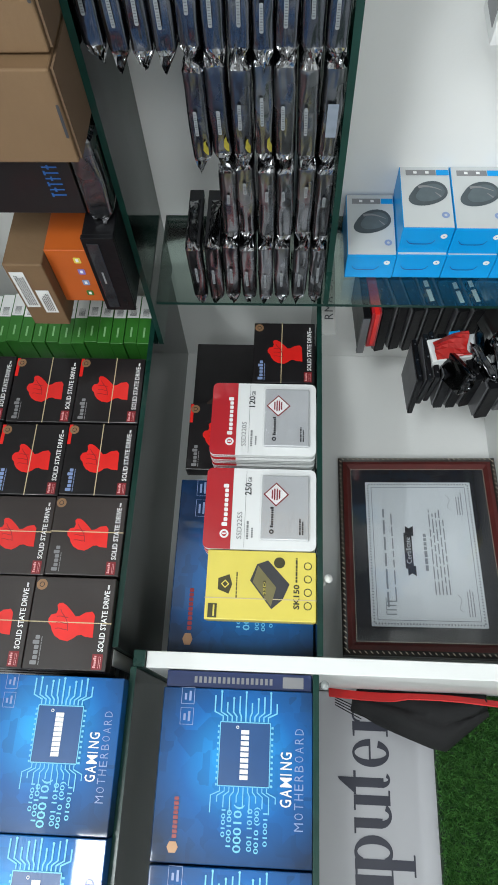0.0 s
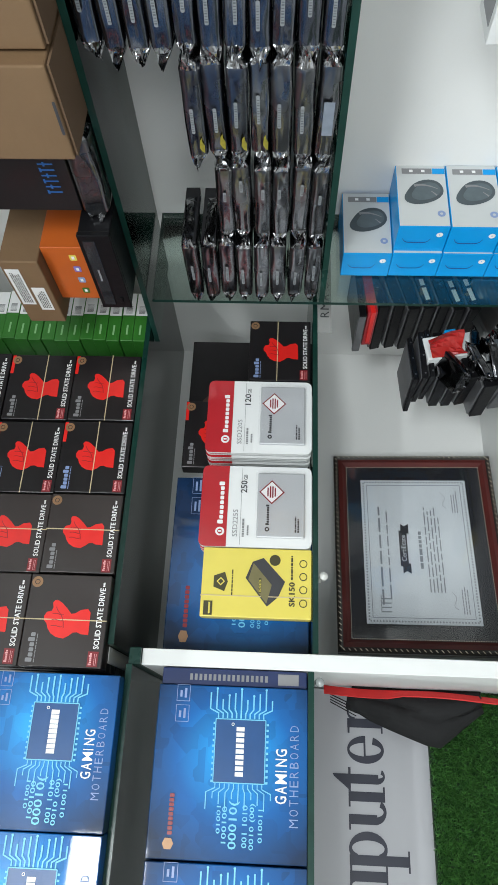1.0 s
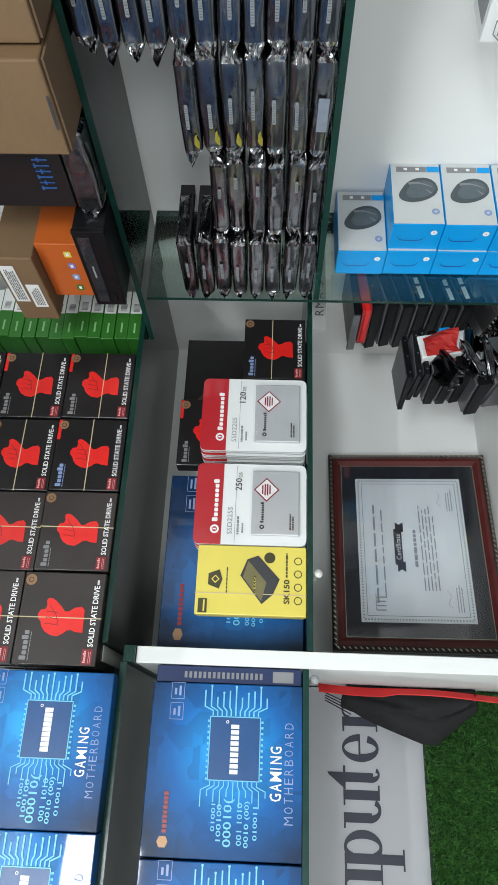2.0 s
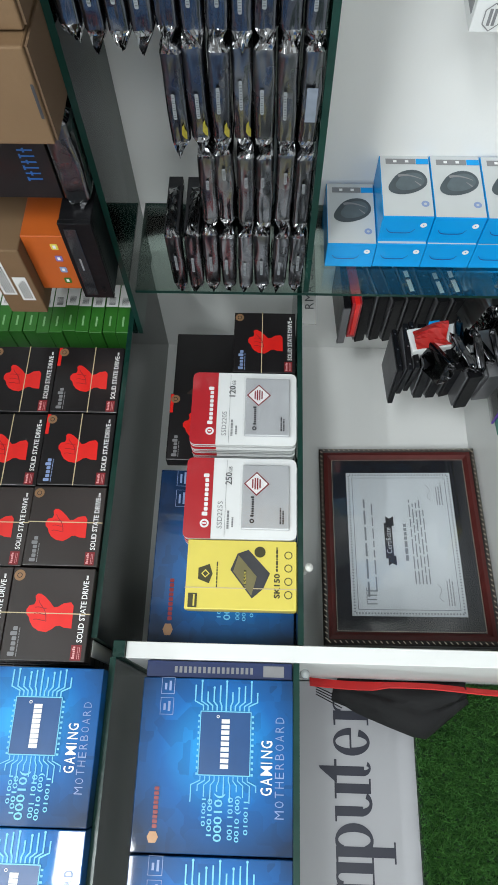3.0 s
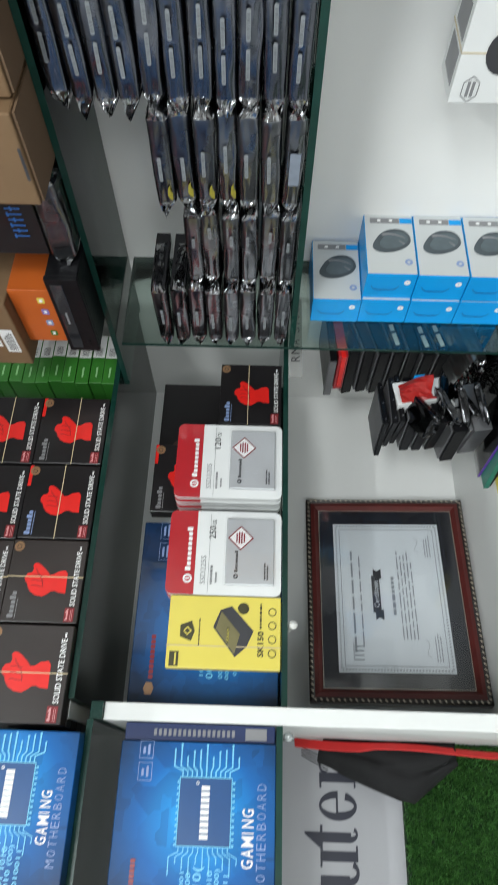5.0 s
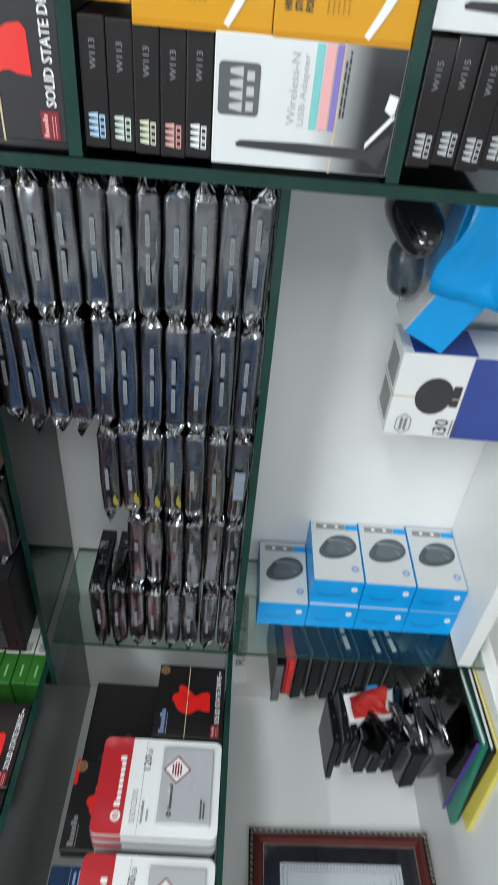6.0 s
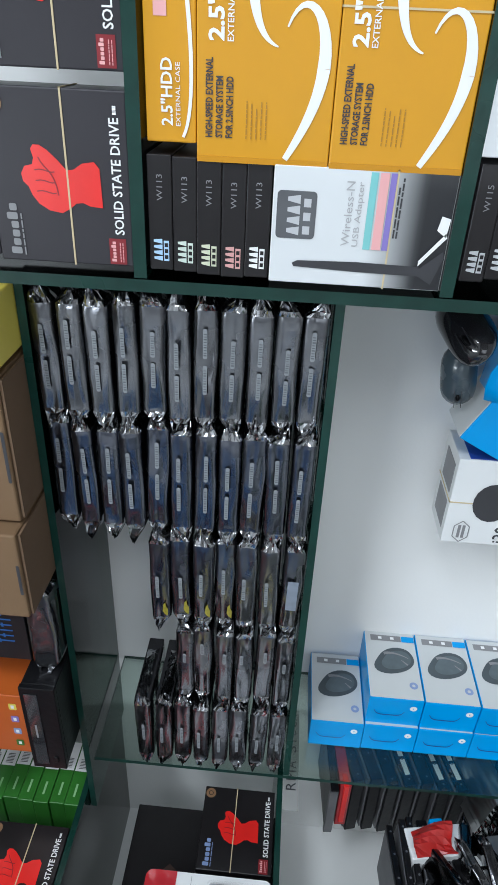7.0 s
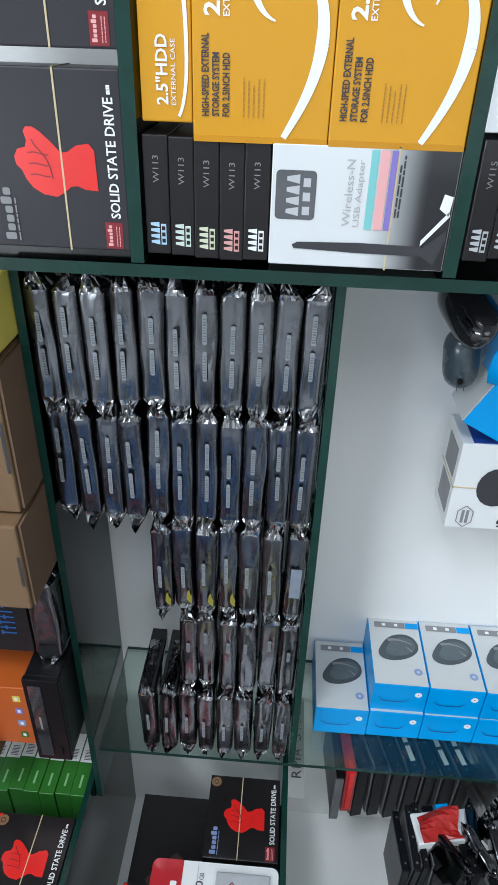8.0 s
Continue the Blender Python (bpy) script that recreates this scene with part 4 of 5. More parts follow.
def mouse_body(m, label, mat_top):
    ob = thing("computer_mouse", m, label, "computer mouse", "loose computer mice")
    bm = bmesh.new()
    bmesh.ops.create_uvsphere(bm, u_segments=24, v_segments=14, radius=1)
    for v in bm.verts:
        t = v.co.x
        v.co = Vector((t * 0.046, v.co.y * 0.028 * (1 - 0.12 * math.cos(3 * t)), max(v.co.z, -0.15) * 0.026 * (1 + 0.25 * t)))
    part("shell", bm, mat_top, ob, "", True)
    bm = bmesh.new()
    bmesh.ops.create_uvsphere(bm, u_segments=14, v_segments=8, radius=1)
    for v in bm.verts:
        v.co = Vector((-0.026 + v.co.x * 0.007, v.co.y * 0.003, 0.017 + v.co.z * 0.006))
    part("wheel", bm, BLKPL, ob, "ribbed scroll wheel", True)
    bm = bmesh.new()
    for k in (-1, 1):
        add_box(bm, -0.040, -0.004, k * 0.0045 - 0.0004, k * 0.0045 + 0.0004, 0.016, 0.0225)
    part("button_gap", bm, DKPRINT, ob)
    return ob


GLOSSBLK = mat("glossy_black_plastic", (0.014, 0.014, 0.017), 0.12, vary=0.2, scale=40, coat=0.8)
GREYPL = mat("slate_grey_plastic", (0.05, 0.07, 0.085), 0.28, vary=0.2, scale=40, coat=0.3)
mouse_body(facing_right(0.770, -0.705, 1.306) @ pose(0, 0, 0, 35, -15, 70), "glossy black computer mouse on torn box", GLOSSBLK)
mouse_body(facing_right(0.775, -0.652, 1.303) @ pose(0, 0, 0, 80, -8, 0) @ Matrix.Diagonal((0.75, 0.75, 0.75, 1)), "slate grey computer mouse wedged between boxes", GREYPL)

# ---- adapter boxes and amber case boxes beyond the divider ----


def spine_box(m, w=0.083, h=0.0180, d=0.115, tint=None, number="W113"):
    ob = thing("adapter_box", m, "black wireless adapter box lying flat in a stack", "box", "wireless adapter boxes")
    boxpart("carton", 0, w, 0, d, 0, h, CARD_BLK, ob, "", 0.0009)
    bm = bmesh.new()
    for k in range(4):
        x0, x1 = w * (0.085 + 0.052 * k), w * (0.130 + 0.052 * k)
        poly(bm, [(x0, h * 0.44), (x1, h * 0.44), (x1 - (x1 - x0) * 0.2, h * 0.80), (x0 + (x1 - x0) * 0.35, h * 0.80)])
    part("name_mark", bm, tint or WHITE, ob, "pale maker mark")["kind"] = "stuff"
    bm = bmesh.new()
    rect(bm, w * 0.085, w * 0.27, h * 0.16, h * 0.38)
    fld = part("mark_field", bm, tint or WHITE, ob)
    bm = bmesh.new()
    for k in range(3):
        rect(bm, w * (0.105 + 0.055 * k), w * (0.140 + 0.055 * k), h * 0.20, h * 0.34, -0.0009)
    part("mark_bars", bm, CARD_BLK, fld)["kind"] = "stuff"
    bm = write(bmesh.new(), number, w * 0.62, h * 0.38, w * 0.22, h * 0.24)
    part("lettering", bm, GREYPRINT, ob)
    return ob


DXF = 0.632
spine_box(facing_right(DXF + 0.003, -0.786, 1.5035))
for k, tint in enumerate((DKRED, CREAM, WHITE, BLUEGREY)):
    spine_box(facing_right(DXF + 0.003 - 0.001 * (k % 2), -0.785 - 0.001 * k, 1.5035 + 0.0182 * (k + 1)), tint=mat("tinted_mark_print", [(0.65, 0.35, 0.33), (0.62, 0.64, 0.48), (0.60, 0.68, 0.62), (0.40, 0.58, 0.78)][k], 0.4))


def adapter_front(m, label):
    w, h, d = 0.084, 0.1300, 0.10
    ob = thing("adapter_box", m, label, "box", "wireless adapter boxes")
    boxpart("carton", 0, w, 0, d, 0, h, WHITECARD, ob, "", 0.001)
    g = mat("white_to_black_gradient_card", (0.5, 0.5, 0.5), 0.35, coat=0.3)
    nt = g.node_tree
    tc = nt.nodes.new("ShaderNodeTexCoord")
    sp = nt.nodes.new("ShaderNodeSeparateXYZ")
    nt.links.new(tc.outputs["Object"], sp.inputs[0])
    rp = nt.nodes.new("ShaderNodeValToRGB")
    rp.color_ramp.elements[0].position, rp.color_ramp.elements[0].color = 0.022, (0.012, 0.013, 0.016, 1)
    rp.color_ramp.elements[1].position, rp.color_ramp.elements[1].color = 0.060, (0.66, 0.68, 0.69, 1)
    nt.links.new(sp.outputs["Z"], rp.inputs[0])
    nt.links.new(rp.outputs[0], nt.nodes["Principled BSDF"].inputs["Base Color"])
    bm = bmesh.new()
    rect(bm, 0.0008, w - 0.0008, 0.0008, h - 0.0008, -0.0005)
    part("front_print", bm, g, ob, "white print fading to black at the foot")
    bm = bmesh.new()
    poly(bm, rounded(w * 0.40, w * 0.80, h * 0.755, h * 0.975, 0.003), -0.0009)
    mk = part("maker_panel", bm, mat("slate_print", (0.075, 0.078, 0.085), 0.4, vary=0.5, scale=25), ob, "dark grey maker panel")
    bm = bmesh.new()
    for k in range(4):
        x0, x1 = w * (0.43 + 0.088 * k), w * (0.505 + 0.088 * k)
        poly(bm, [(x0, h * 0.845), (x1, h * 0.845), (x1 - (x1 - x0) * 0.25, h * 0.915), (x0 + (x1 - x0) * 0.30, h * 0.915)], -0.0012)
        if k < 3:
            rect(bm, w * (0.44 + 0.115 * k), w * (0.51 + 0.115 * k), h * 0.785, h * 0.825, -0.0012)
    part("maker_mark", bm, SILVER, mk)["kind"] = "stuff"
    bm = write(bmesh.new(), "Wireless-N", w * 0.36, h * 0.555, w * 0.54, h * 0.045, -0.0009)
    write(bm, "USB Adapter", w * 0.36, h * 0.495, w * 0.54, h * 0.045, -0.0009)
    part("lettering", bm, mat("soft_grey_print", (0.40, 0.40, 0.41), 0.45), ob)
    for nm, z0, z1, mm in (("turquoise_stripe", 0.435, 0.475, TURQ), ("pink_stripe", 0.375, 0.425, PINK), ("violet_stripe", 0.335, 0.368, LILAC)):
        bm = bmesh.new()
        rect(bm, w * 0.34, w * 0.98, h * z0, h * z1, -0.0010)
        part(nm, bm, mm, ob)
    bm = bmesh.new()
    bars(bm, w * 0.45, w * 0.95, h * 0.29, h * 0.325, 2, 5, -0.0009)
    poly(bm, [(w * 0.155, h * 0.86), (w * 0.185, h * 0.87), (w * 0.210, h * 0.84), (w * 0.225, h * 0.50), (w * 0.215, h * 0.14), (w * 0.130, h * 0.14), (w * 0.135, h * 0.50)], -0.0011)
    poly(bm, [(w * 0.13, h * 0.14), (w * 0.20, h * 0.14), (w * 0.36, h * 0.02), (w * 0.30, h * 0.01), (w * 0.06, h * 0.06)], -0.0011)
    part("antenna_picture", bm, DKPRINT, ob, "dark picture of an antenna")
    bm = bmesh.new()
    poly(bm, [(w * 0.22, h * 0.15), (w * 0.27, h * 0.15), (w * 0.52, h * 0.02), (w * 0.48, h * 0.012)], -0.0014)
    poly(bm, [(w * 0.48, h * 0.02), (w * 0.54, h * 0.075), (w * 0.66, h * 0.06), (w * 0.64, h * 0.01)], -0.0014)
    part("plug_picture", bm, WHITE, ob, "white picture of a plug")
    rubber_band(ob, w, d, h, h * 0.33, False)
    return ob


adapter_front(facing_right(DXF, -0.785, 1.3722), "white and black wireless adapter box with antenna picture")
tagged(adapter_front(facing_right(DXF + 0.004, -0.880, 1.230), "white and black wireless adapter box on the lower shelf"))
for k in range(4):
    spine_box(facing_right(DXF + 0.003 + 0.002 * (k % 2), -0.793 - 0.002 * (k % 2), 1.3405 - 0.0184 * k), number="W115", tint=SILVER)


def amber_box(m, label, w=0.125, h=0.0925, d=0.05):
    ob = thing("case_box", m, label, "box", "amber drive case boxes")
    boxpart("carton", 0, w, 0, d, 0, h, AMBER, ob, "", 0.001)
    # Folded edge uses a darker copy of the amber, its shade painted in.
    boxpart("lid_edge", -0.0004, 0.0035, -0.0006, d, 0.0004, h - 0.0004, mat("shaded_amber_card", (0.52, 0.235, 0.006), 0.4, coat=0.1, spec=0.3), ob, "folded amber edge with shade in its colour")
    bm = bmesh.new()
    for i, line in enumerate(("HIGH-SPEED EXTERNAL", "STORAGE SYSTEM", "FOR 2.5INCH HDD")):
        wd = w * (0.385 if i == 0 else 0.30)
        write(bm, line, w * 0.125, h * (0.880 - 0.075 * i), wd, h * 0.054, bold=0.030)
    part("lettering", bm, DKPRINT, ob)
    bm = bmesh.new()
    bars(bm, w * 0.125, w * 0.33, h * 0.48, h * 0.66, 5, 7, fill=0.22)
    part("small_print", bm, mat("ochre_print", (0.36, 0.18, 0.02), 0.5), ob)
    bm = bmesh.new()
    write(bm, "2.5\"", w * 0.585, h * 0.80, w * 0.20, h * 0.12, bold=0.03)
    write(bm, "EXTERNAL CASE", w * 0.585, h * 0.735, w * 0.34, h * 0.045, bold=0.01)
    stroke(bm, curve_pts((w * 0.98, h * 0.62), (w * 0.72, h * 0.62), (w * 0.60, h * 0.55), (w * 0.57, h * 0.42)), 0.009, 0.001)
    arc = curve_pts((w * 0.66, h * 0.36), (w * 0.86, h * 0.26), (w * 0.74, h * 0.06), (w * 0.48, h * 0.09), 12)[:-1]
    tail = curve_pts((w * 0.48, h * 0.09), (w * 0.30, h * 0.11), (w * 0.14, h * 0.24), (w * 0.03, h * 0.33), 12)
    stroke(bm, arc + tail[:1], 0.0012, 0.0085)
    stroke(bm, tail, 0.0085, 0.0040)
    part("white_swirl", bm, WHITE, ob, "white printed swirl and figures")
    return ob


L_A = "amber external drive case box with white swirl"
am = amber_box(facing_right(DXF, -0.8685, 1.3722), L_A + ", lower of two")
am2 = amber_box(facing_right(DXF + 0.001, -0.8685, 1.4652), L_A + ", upper of two")
rubber_band(am, 0.125, 0.05, 0.0925, 0.095, True)
copy_thing(am, facing_right(DXF, -0.999, 1.3722))
copy_thing(am2, facing_right(DXF, -0.999, 1.4652))
ob = thing("case_box", facing_right(DXF + 0.004, -0.879, 1.5585), "amber external drive case box lying flat, showing its narrow side", "box", "amber drive case boxes")
w, h = 0.125, 0.035
boxpart("carton", 0, w, 0, 0.09, 0, h, AMBER, ob, "", 0.001)
bm = write(bmesh.new(), "2.5\"HDD", w * 0.085, h * 0.46, w * 0.33, h * 0.24, bold=0.02)
write(bm, "EXTERNAL CASE", w * 0.085, h * 0.31, w * 0.31, h * 0.09)
stroke(bm, curve_pts((w * 0.03, h * 0.26), (w * 0.15, h * 0.02), (w * 0.5, h * 0.04), (w * 0.98, h * 0.30)), 0.002, 0.003)
part("white_print", bm, WHITE, ob)
bm = bmesh.new()
rect(bm, w * 0.60, w * 0.70, h * 0.55, h * 0.80)
part("pink_patch", bm, PINK, ob)

# ---- upper shelf of the east wall: cartons, small boxes, optical drive ----


def plain_carton(m, w, d, h, material, label, slot=True, flaps=True):
    ob = thing("carton", m, label, "carton", "brown cartons")
    boxpart("body", 0, w, 0, d, 0, h, material, ob, "", 0.002)
    if slot:
        bm = bmesh.new()
        poly(bm, rounded(w * 0.30, w * 0.66, 0.0015, 0.0045, 0.0013), -0.0006)
        part("hand_slot", bm, DKPRINT, ob, "dark hand slot")
    if flaps:
        bm = bmesh.new()
        add_box(bm, w * 0.02, w * 0.98, d * 0.02, d * 0.40, -0.0030, -0.0006)
        part("bottom_flap", bm, CARTON_DK, ob, "folded bottom flap")
    return ob


plain_carton(facing_right(0.590, -0.437, 1.7215), 0.106, 0.22, 0.20, CARTON, "brown corrugated carton with a hand slot, overhanging glass shelf")
plain_carton(facing_right(0.607, -0.546, 1.7215), 0.150, 0.20, 0.055, CARTON, "low brown carton beside taller carton on glass shelf")
plain_carton(facing_right(0.600, -0.548, 1.7785), 0.150, 0.20, 0.15, CARTON, "brown carton stacked on a low carton", False, False)
ob = thing("yellow_package", facing_right(0.596, -0.702, 1.7190), "yellow and white package at the end of shelf", "package")
boxpart("carton", 0, 0.06, 0, 0.12, 0, 0.055, YELLOW, ob, "", 0.002)
bm = write(bmesh.new(), "3004", 0.014, 0.006, 0.030, 0.010)
part("lettering", bm, DKPRINT, ob)

ob = thing("gadget_box", facing_right(0.640, -0.311, 1.7545), "black gadget box with blue lettering bars", "box")
boxpart("carton", 0, 0.105, 0, 0.15, 0, 0.15, CARD_BLK, ob, "", 0.001)
bm = bmesh.new()
for k in range(6):
    x = 0.030 + 0.0085 * k
    rect(bm, x, x + 0.0022, 0.016, 0.034)
    rect(bm, x - 0.002, x + 0.0045, 0.0315 - 0.006 * (k % 2), 0.034 - 0.006 * (k % 2), -0.0007)
part("blue_mark", bm, mat("bright_blue_print", (0.02, 0.11, 0.36), 0.4), ob, "bright blue mark")
pk = thing("film_packet", facing_right(0.634, -0.312, 1.7195), "black film packet squeezed under a gadget box", "packet")
o = new("bag", BAGS[(2, FILM.name)])
o.parent = pk
o.scale = (0.95, 0.9, 1.45)

ob = thing("optical_drive", facing_right(0.610, -0.154, 1.7195), "black optical disc drive lying on glass shelf", "optical drive")
boxpart("body", 0, 0.148, 0.004, 0.17, 0, 0.041, BLKPL, ob, "", 0.0015)
boxpart("bezel", -0.001, 0.149, -0.003, 0.004, -0.0005, 0.0415, BLKPL, ob, "black plastic bezel", 0.001)
boxpart("tray_front", 0.008, 0.140, -0.0045, -0.0028, 0.020, 0.036, GLOSSBLK, ob, "glossy tray front", 0.0008)
boxpart("eject_button", 0.014, 0.024, -0.0050, -0.0028, 0.008, 0.013, BLKPL, ob, "small eject button", 0.0006)
bm = bmesh.new()
rect(bm, 0.062, 0.086, 0.0265, 0.0290, -0.0050)
part("white_mark", bm, GREYPRINT, ob)
boxpart("rear_lip", 0.1492, 0.151, 0.02, 0.10, 0.010, 0.014, DRIVEMETAL, ob)

ob = thing("orange_box", facing_right(0.638, -0.132, 1.7615), "orange gadget box with small coloured icons", "box")
boxpart("carton", 0, 0.112, 0, 0.185, 0, 0.070, ORANGE, ob, "", 0.001)
for k, mm in enumerate((GREEN, BLUEGREY, LILAC, YELLOW)):
    bm = bmesh.new()
    poly(bm, rounded(0.014 + 0.024 * k, 0.026 + 0.024 * k, 0.024, 0.034, 0.002), -0.0006)
    ic = part("icon", bm, mm, ob, "small coloured icon")
    bm = bmesh.new()
    rect(bm, 0.017 + 0.024 * k, 0.023 + 0.024 * k, 0.027, 0.031, -0.0009)
    part("icon_centre", bm, WHITE, ic)
ob = thing("labelled_carton", facing_right(0.618, -0.098, 1.8325), "brown carton with two white address stickers", "carton")
boxpart("body", 0, 0.140, 0, 0.205, 0, 0.055, CARTON, ob, "", 0.002)
for z0, z1, seed in ((0.031, 0.051, 1), (0.008, 0.027, 2)):
    bm = bmesh.new()
    rect(bm, 0.032 if seed == 2 else 0.045, 0.085 if seed == 2 else 0.125, z0, z1, -0.0006)
    st = part("sticker", bm, WHITECARD, ob, "white printed sticker")
    bm = bmesh.new()
    bars(bm, 0.037 if seed == 2 else 0.050, 0.080 if seed == 2 else 0.120, z0 + 0.003, z1 - 0.003, 5, seed, -0.0009)
    part("sticker_print", bm, DKPRINT, st)


def green_box(m):
    w, h, d = 0.096, 0.0215, 0.09
    ob = thing("green_drive_box", m, "green and white drive box lying in a stack", "box", "green drive boxes")
    boxpart("carton", 0, w, 0, d, 0, h, GREEN, ob, "", 0.0009)
    bm = bmesh.new()
    rect(bm, w * 0.52, w * 0.985, h * 0.04, h * 0.96)
    part("white_patch", bm, WHITECARD, ob, "white label patch")
    bm = bmesh.new()
    for k in range(7):
        rect(bm, w * (0.56 + 0.024 * k), w * (0.570 + 0.024 * k), h * 0.25, h * 0.75, -0.0009)
    part("barcode", bm, DKPRINT, ob)
    bm = bmesh.new()
    rect(bm, w * 0.12, w * 0.32, h * 0.42, h * 0.56, -0.0007)
    part("name_mark", bm, mat("pale_green_print", (0.22, 0.45, 0.20), 0.5), ob)
    return ob


gb = green_box(pose(0.640, -0.012, 1.7280))
for k in range(1, 13):
    copy_thing(gb, pose(0.640 + 0.0015 * math.sin(k * 2), -0.012 + 0.002 * math.cos(k), 1.7280 + 0.0221 * k))

# ---- framed certificate ----
CW, CH = 0.3945, 0.3110
cert = thing("framed_certificate", pose(0.190, 0.266, 1.0775, -3.0, 0, 6.0), "certificate in a carved mahogany frame with a dark mount", "framed picture")


def frame_bar(name, x0, z0, x1, z1, inset0, inset1, depth0, depth1, material, label=""):
    """Four mitred bars between two insets, as one moulding."""
    bm = bmesh.new()
    rings = []
    for ins, y in ((inset0, 0.012), (inset0, depth0), ((inset0 + inset1) / 2, min(depth0, depth1) - 0.002), (inset1, depth1), (inset1, 0.012)):
        rings.append([bm.verts.new((x, y, z)) for x, z in ((x0 + ins, z0 + ins), (x1 - ins, z0 + ins), (x1 - ins, z1 - ins), (x0 + ins, z1 - ins))])
    for a, b in zip(rings, rings[1:]):
        for i in range(4):
            bm.faces.new((a[i], a[(i + 1) % 4], b[(i + 1) % 4], b[i]))
    bmesh.ops.recalc_face_normals(bm, faces=bm.faces)
    return part(name, bm, material, cert, label)


frame_bar("carved_border", 0, 0, CW, CH, 0.0, 0.0095, -0.004, -0.006, FRAMEDARK, "dark carved rope border")
frame_bar("moulding", 0, 0, CW, CH, 0.0095, 0.024, -0.006, 0.000, FRAMEWOOD, "reddish mahogany moulding")
bm = bmesh.new()


def bead_line(bm, inset, step, size, y, slant):
    for x0, z0, x1, z1 in ((inset, inset, CW - inset, inset), (inset, CH - inset, CW - inset, CH - inset), (inset, inset, inset, CH - inset), (CW - inset, inset, CW - inset, CH - inset)):
        ln = math.hypot(x1 - x0, z1 - z0)
        n = int(ln / step)
        for i in range(n):
            t = (i + 0.5) / n
            x, z = x0 + (x1 - x0) * t, z0 + (z1 - z0) * t
            dx, dz = (x1 - x0) / ln, (z1 - z0) / ln
            a, b = (dx * size + dz * slant, dz * size + dx * slant)
            poly(bm, [(x - a, z - b), (x + dz * size * 0.5, z - dx * size * 0.5), (x + a, z + b), (x - dz * size * 0.5, z + dx * size * 0.5)], y)


# Flat pale diamonds paint the highlights of the dark carved rope.
bead_line(bm, 0.0048, 0.0098, 0.0030, -0.0088, 0.0028)
o = part("rope_highlight", bm, FRAMEGOLD, cert, "pale rope beads painted as highlights")
o["kind"] = "stuff"
bm = bmesh.new()
bead_line(bm, 0.0252, 0.0042, 0.0015, -0.0022, 0.0)
o = part("bead_moulding", bm, FRAMEGOLD, cert, "fine gilt bead row")
o["kind"] = "stuff"
boxpart("mount", 0.024, CW - 0.024, 0.002, 0.012, 0.024, CH - 0.024, MATBOARD, cert, "dark mount board")
SX0, SX1, SZ0, SZ1 = 0.053, CW - 0.053, 0.053, CH - 0.053
sheet = boxpart("sheet", SX0, SX1, 0.0008, 0.0022, SZ0, SZ1, PAPER, cert, "white certificate sheet")
bm = bmesh.new()
for ins, st in ((0.005, 0.0055),):
    for x0, z0, x1, z1 in ((SX0 + ins, SZ0 + ins, SX1 - ins, SZ0 + ins), (SX0 + ins, SZ1 - ins, SX1 - ins, SZ1 - ins), (SX0 + ins, SZ0 + ins, SX0 + ins, SZ1 - ins), (SX1 - ins, SZ0 + ins, SX1 - ins, SZ1 - ins)):
        ln = math.hypot(x1 - x0, z1 - z0)
        n = int(ln / st)
        for i in range(n):
            x, z = x0 + (x1 - x0) * (i + 0.5) / n, z0 + (z1 - z0) * (i + 0.5) / n
            poly(bm, disc(x, z, 0.0018, n=6), 0.0002)
o = part("ornament_border", bm, mat("grey_ornament_print", (0.28, 0.30, 0.33), 0.5, vary=0.2, scale=300), sheet, "grey ornament border")
o["kind"] = "stuff"
bm = bmesh.new()
b0 = 0.0115
for a, b in (((SX0 + b0, SZ0 + b0), (SX1 - b0, SZ0 + b0)), ((SX1 - b0, SZ0 + b0), (SX1 - b0, SZ1 - b0)), ((SX1 - b0, SZ1 - b0), (SX0 + b0, SZ1 - b0)), ((SX0 + b0, SZ1 - b0), (SX0 + b0, SZ0 + b0))):
    stroke(bm, [a, b], 0.0011, y=0.0002)
mx = (SX0 + SX1) / 2
bars(bm, SX0 + 0.035, SX1 - 0.030, SZ1 - 0.034, SZ1 - 0.024, 1, 11, 0.0002, 0.35)
bars(bm, SX0 + 0.045, SX1 - 0.045, SZ1 - 0.048, SZ1 - 0.040, 1, 12, 0.0002, 0.3)
bars(bm, mx - 0.040, mx + 0.040, SZ1 - 0.110, SZ1 - 0.101, 1, 13, 0.0002, 0.6)
bars(bm, mx - 0.085, mx + 0.090, SZ1 - 0.146, SZ1 - 0.114, 5, 14, 0.0002, 0.35)
bars(bm, SX1 - 0.070, SX1 - 0.020, SZ0 + 0.020, SZ0 + 0.034, 3, 15, 0.0002, 0.4)
bars(bm, SX0 + 0.020, SX0 + 0.070, SZ0 + 0.020, SZ0 + 0.034, 3, 16, 0.0002, 0.4)
stroke(bm, curve_pts((SX1 - 0.060, SZ0 + 0.042), (SX1 - 0.050, SZ0 + 0.062), (SX1 - 0.045, SZ0 + 0.030), (SX1 - 0.028, SZ0 + 0.050)), 0.0008, y=0.0002)
stroke(bm, curve_pts((SX0 + 0.028, SZ0 + 0.040), (SX0 + 0.038, SZ0 + 0.058), (SX0 + 0.044, SZ0 + 0.030), (SX0 + 0.060, SZ0 + 0.048)), 0.0008, y=0.0002)
for k in range(4):
    stroke(bm, [(SX0 + 0.022 + 0.008 * k, SZ1 - 0.046), (SX0 + 0.022 + 0.008 * k, SZ1 - 0.028), (SX0 + 0.028 + 0.008 * k, SZ1 - 0.028)], 0.0022, y=0.0002)
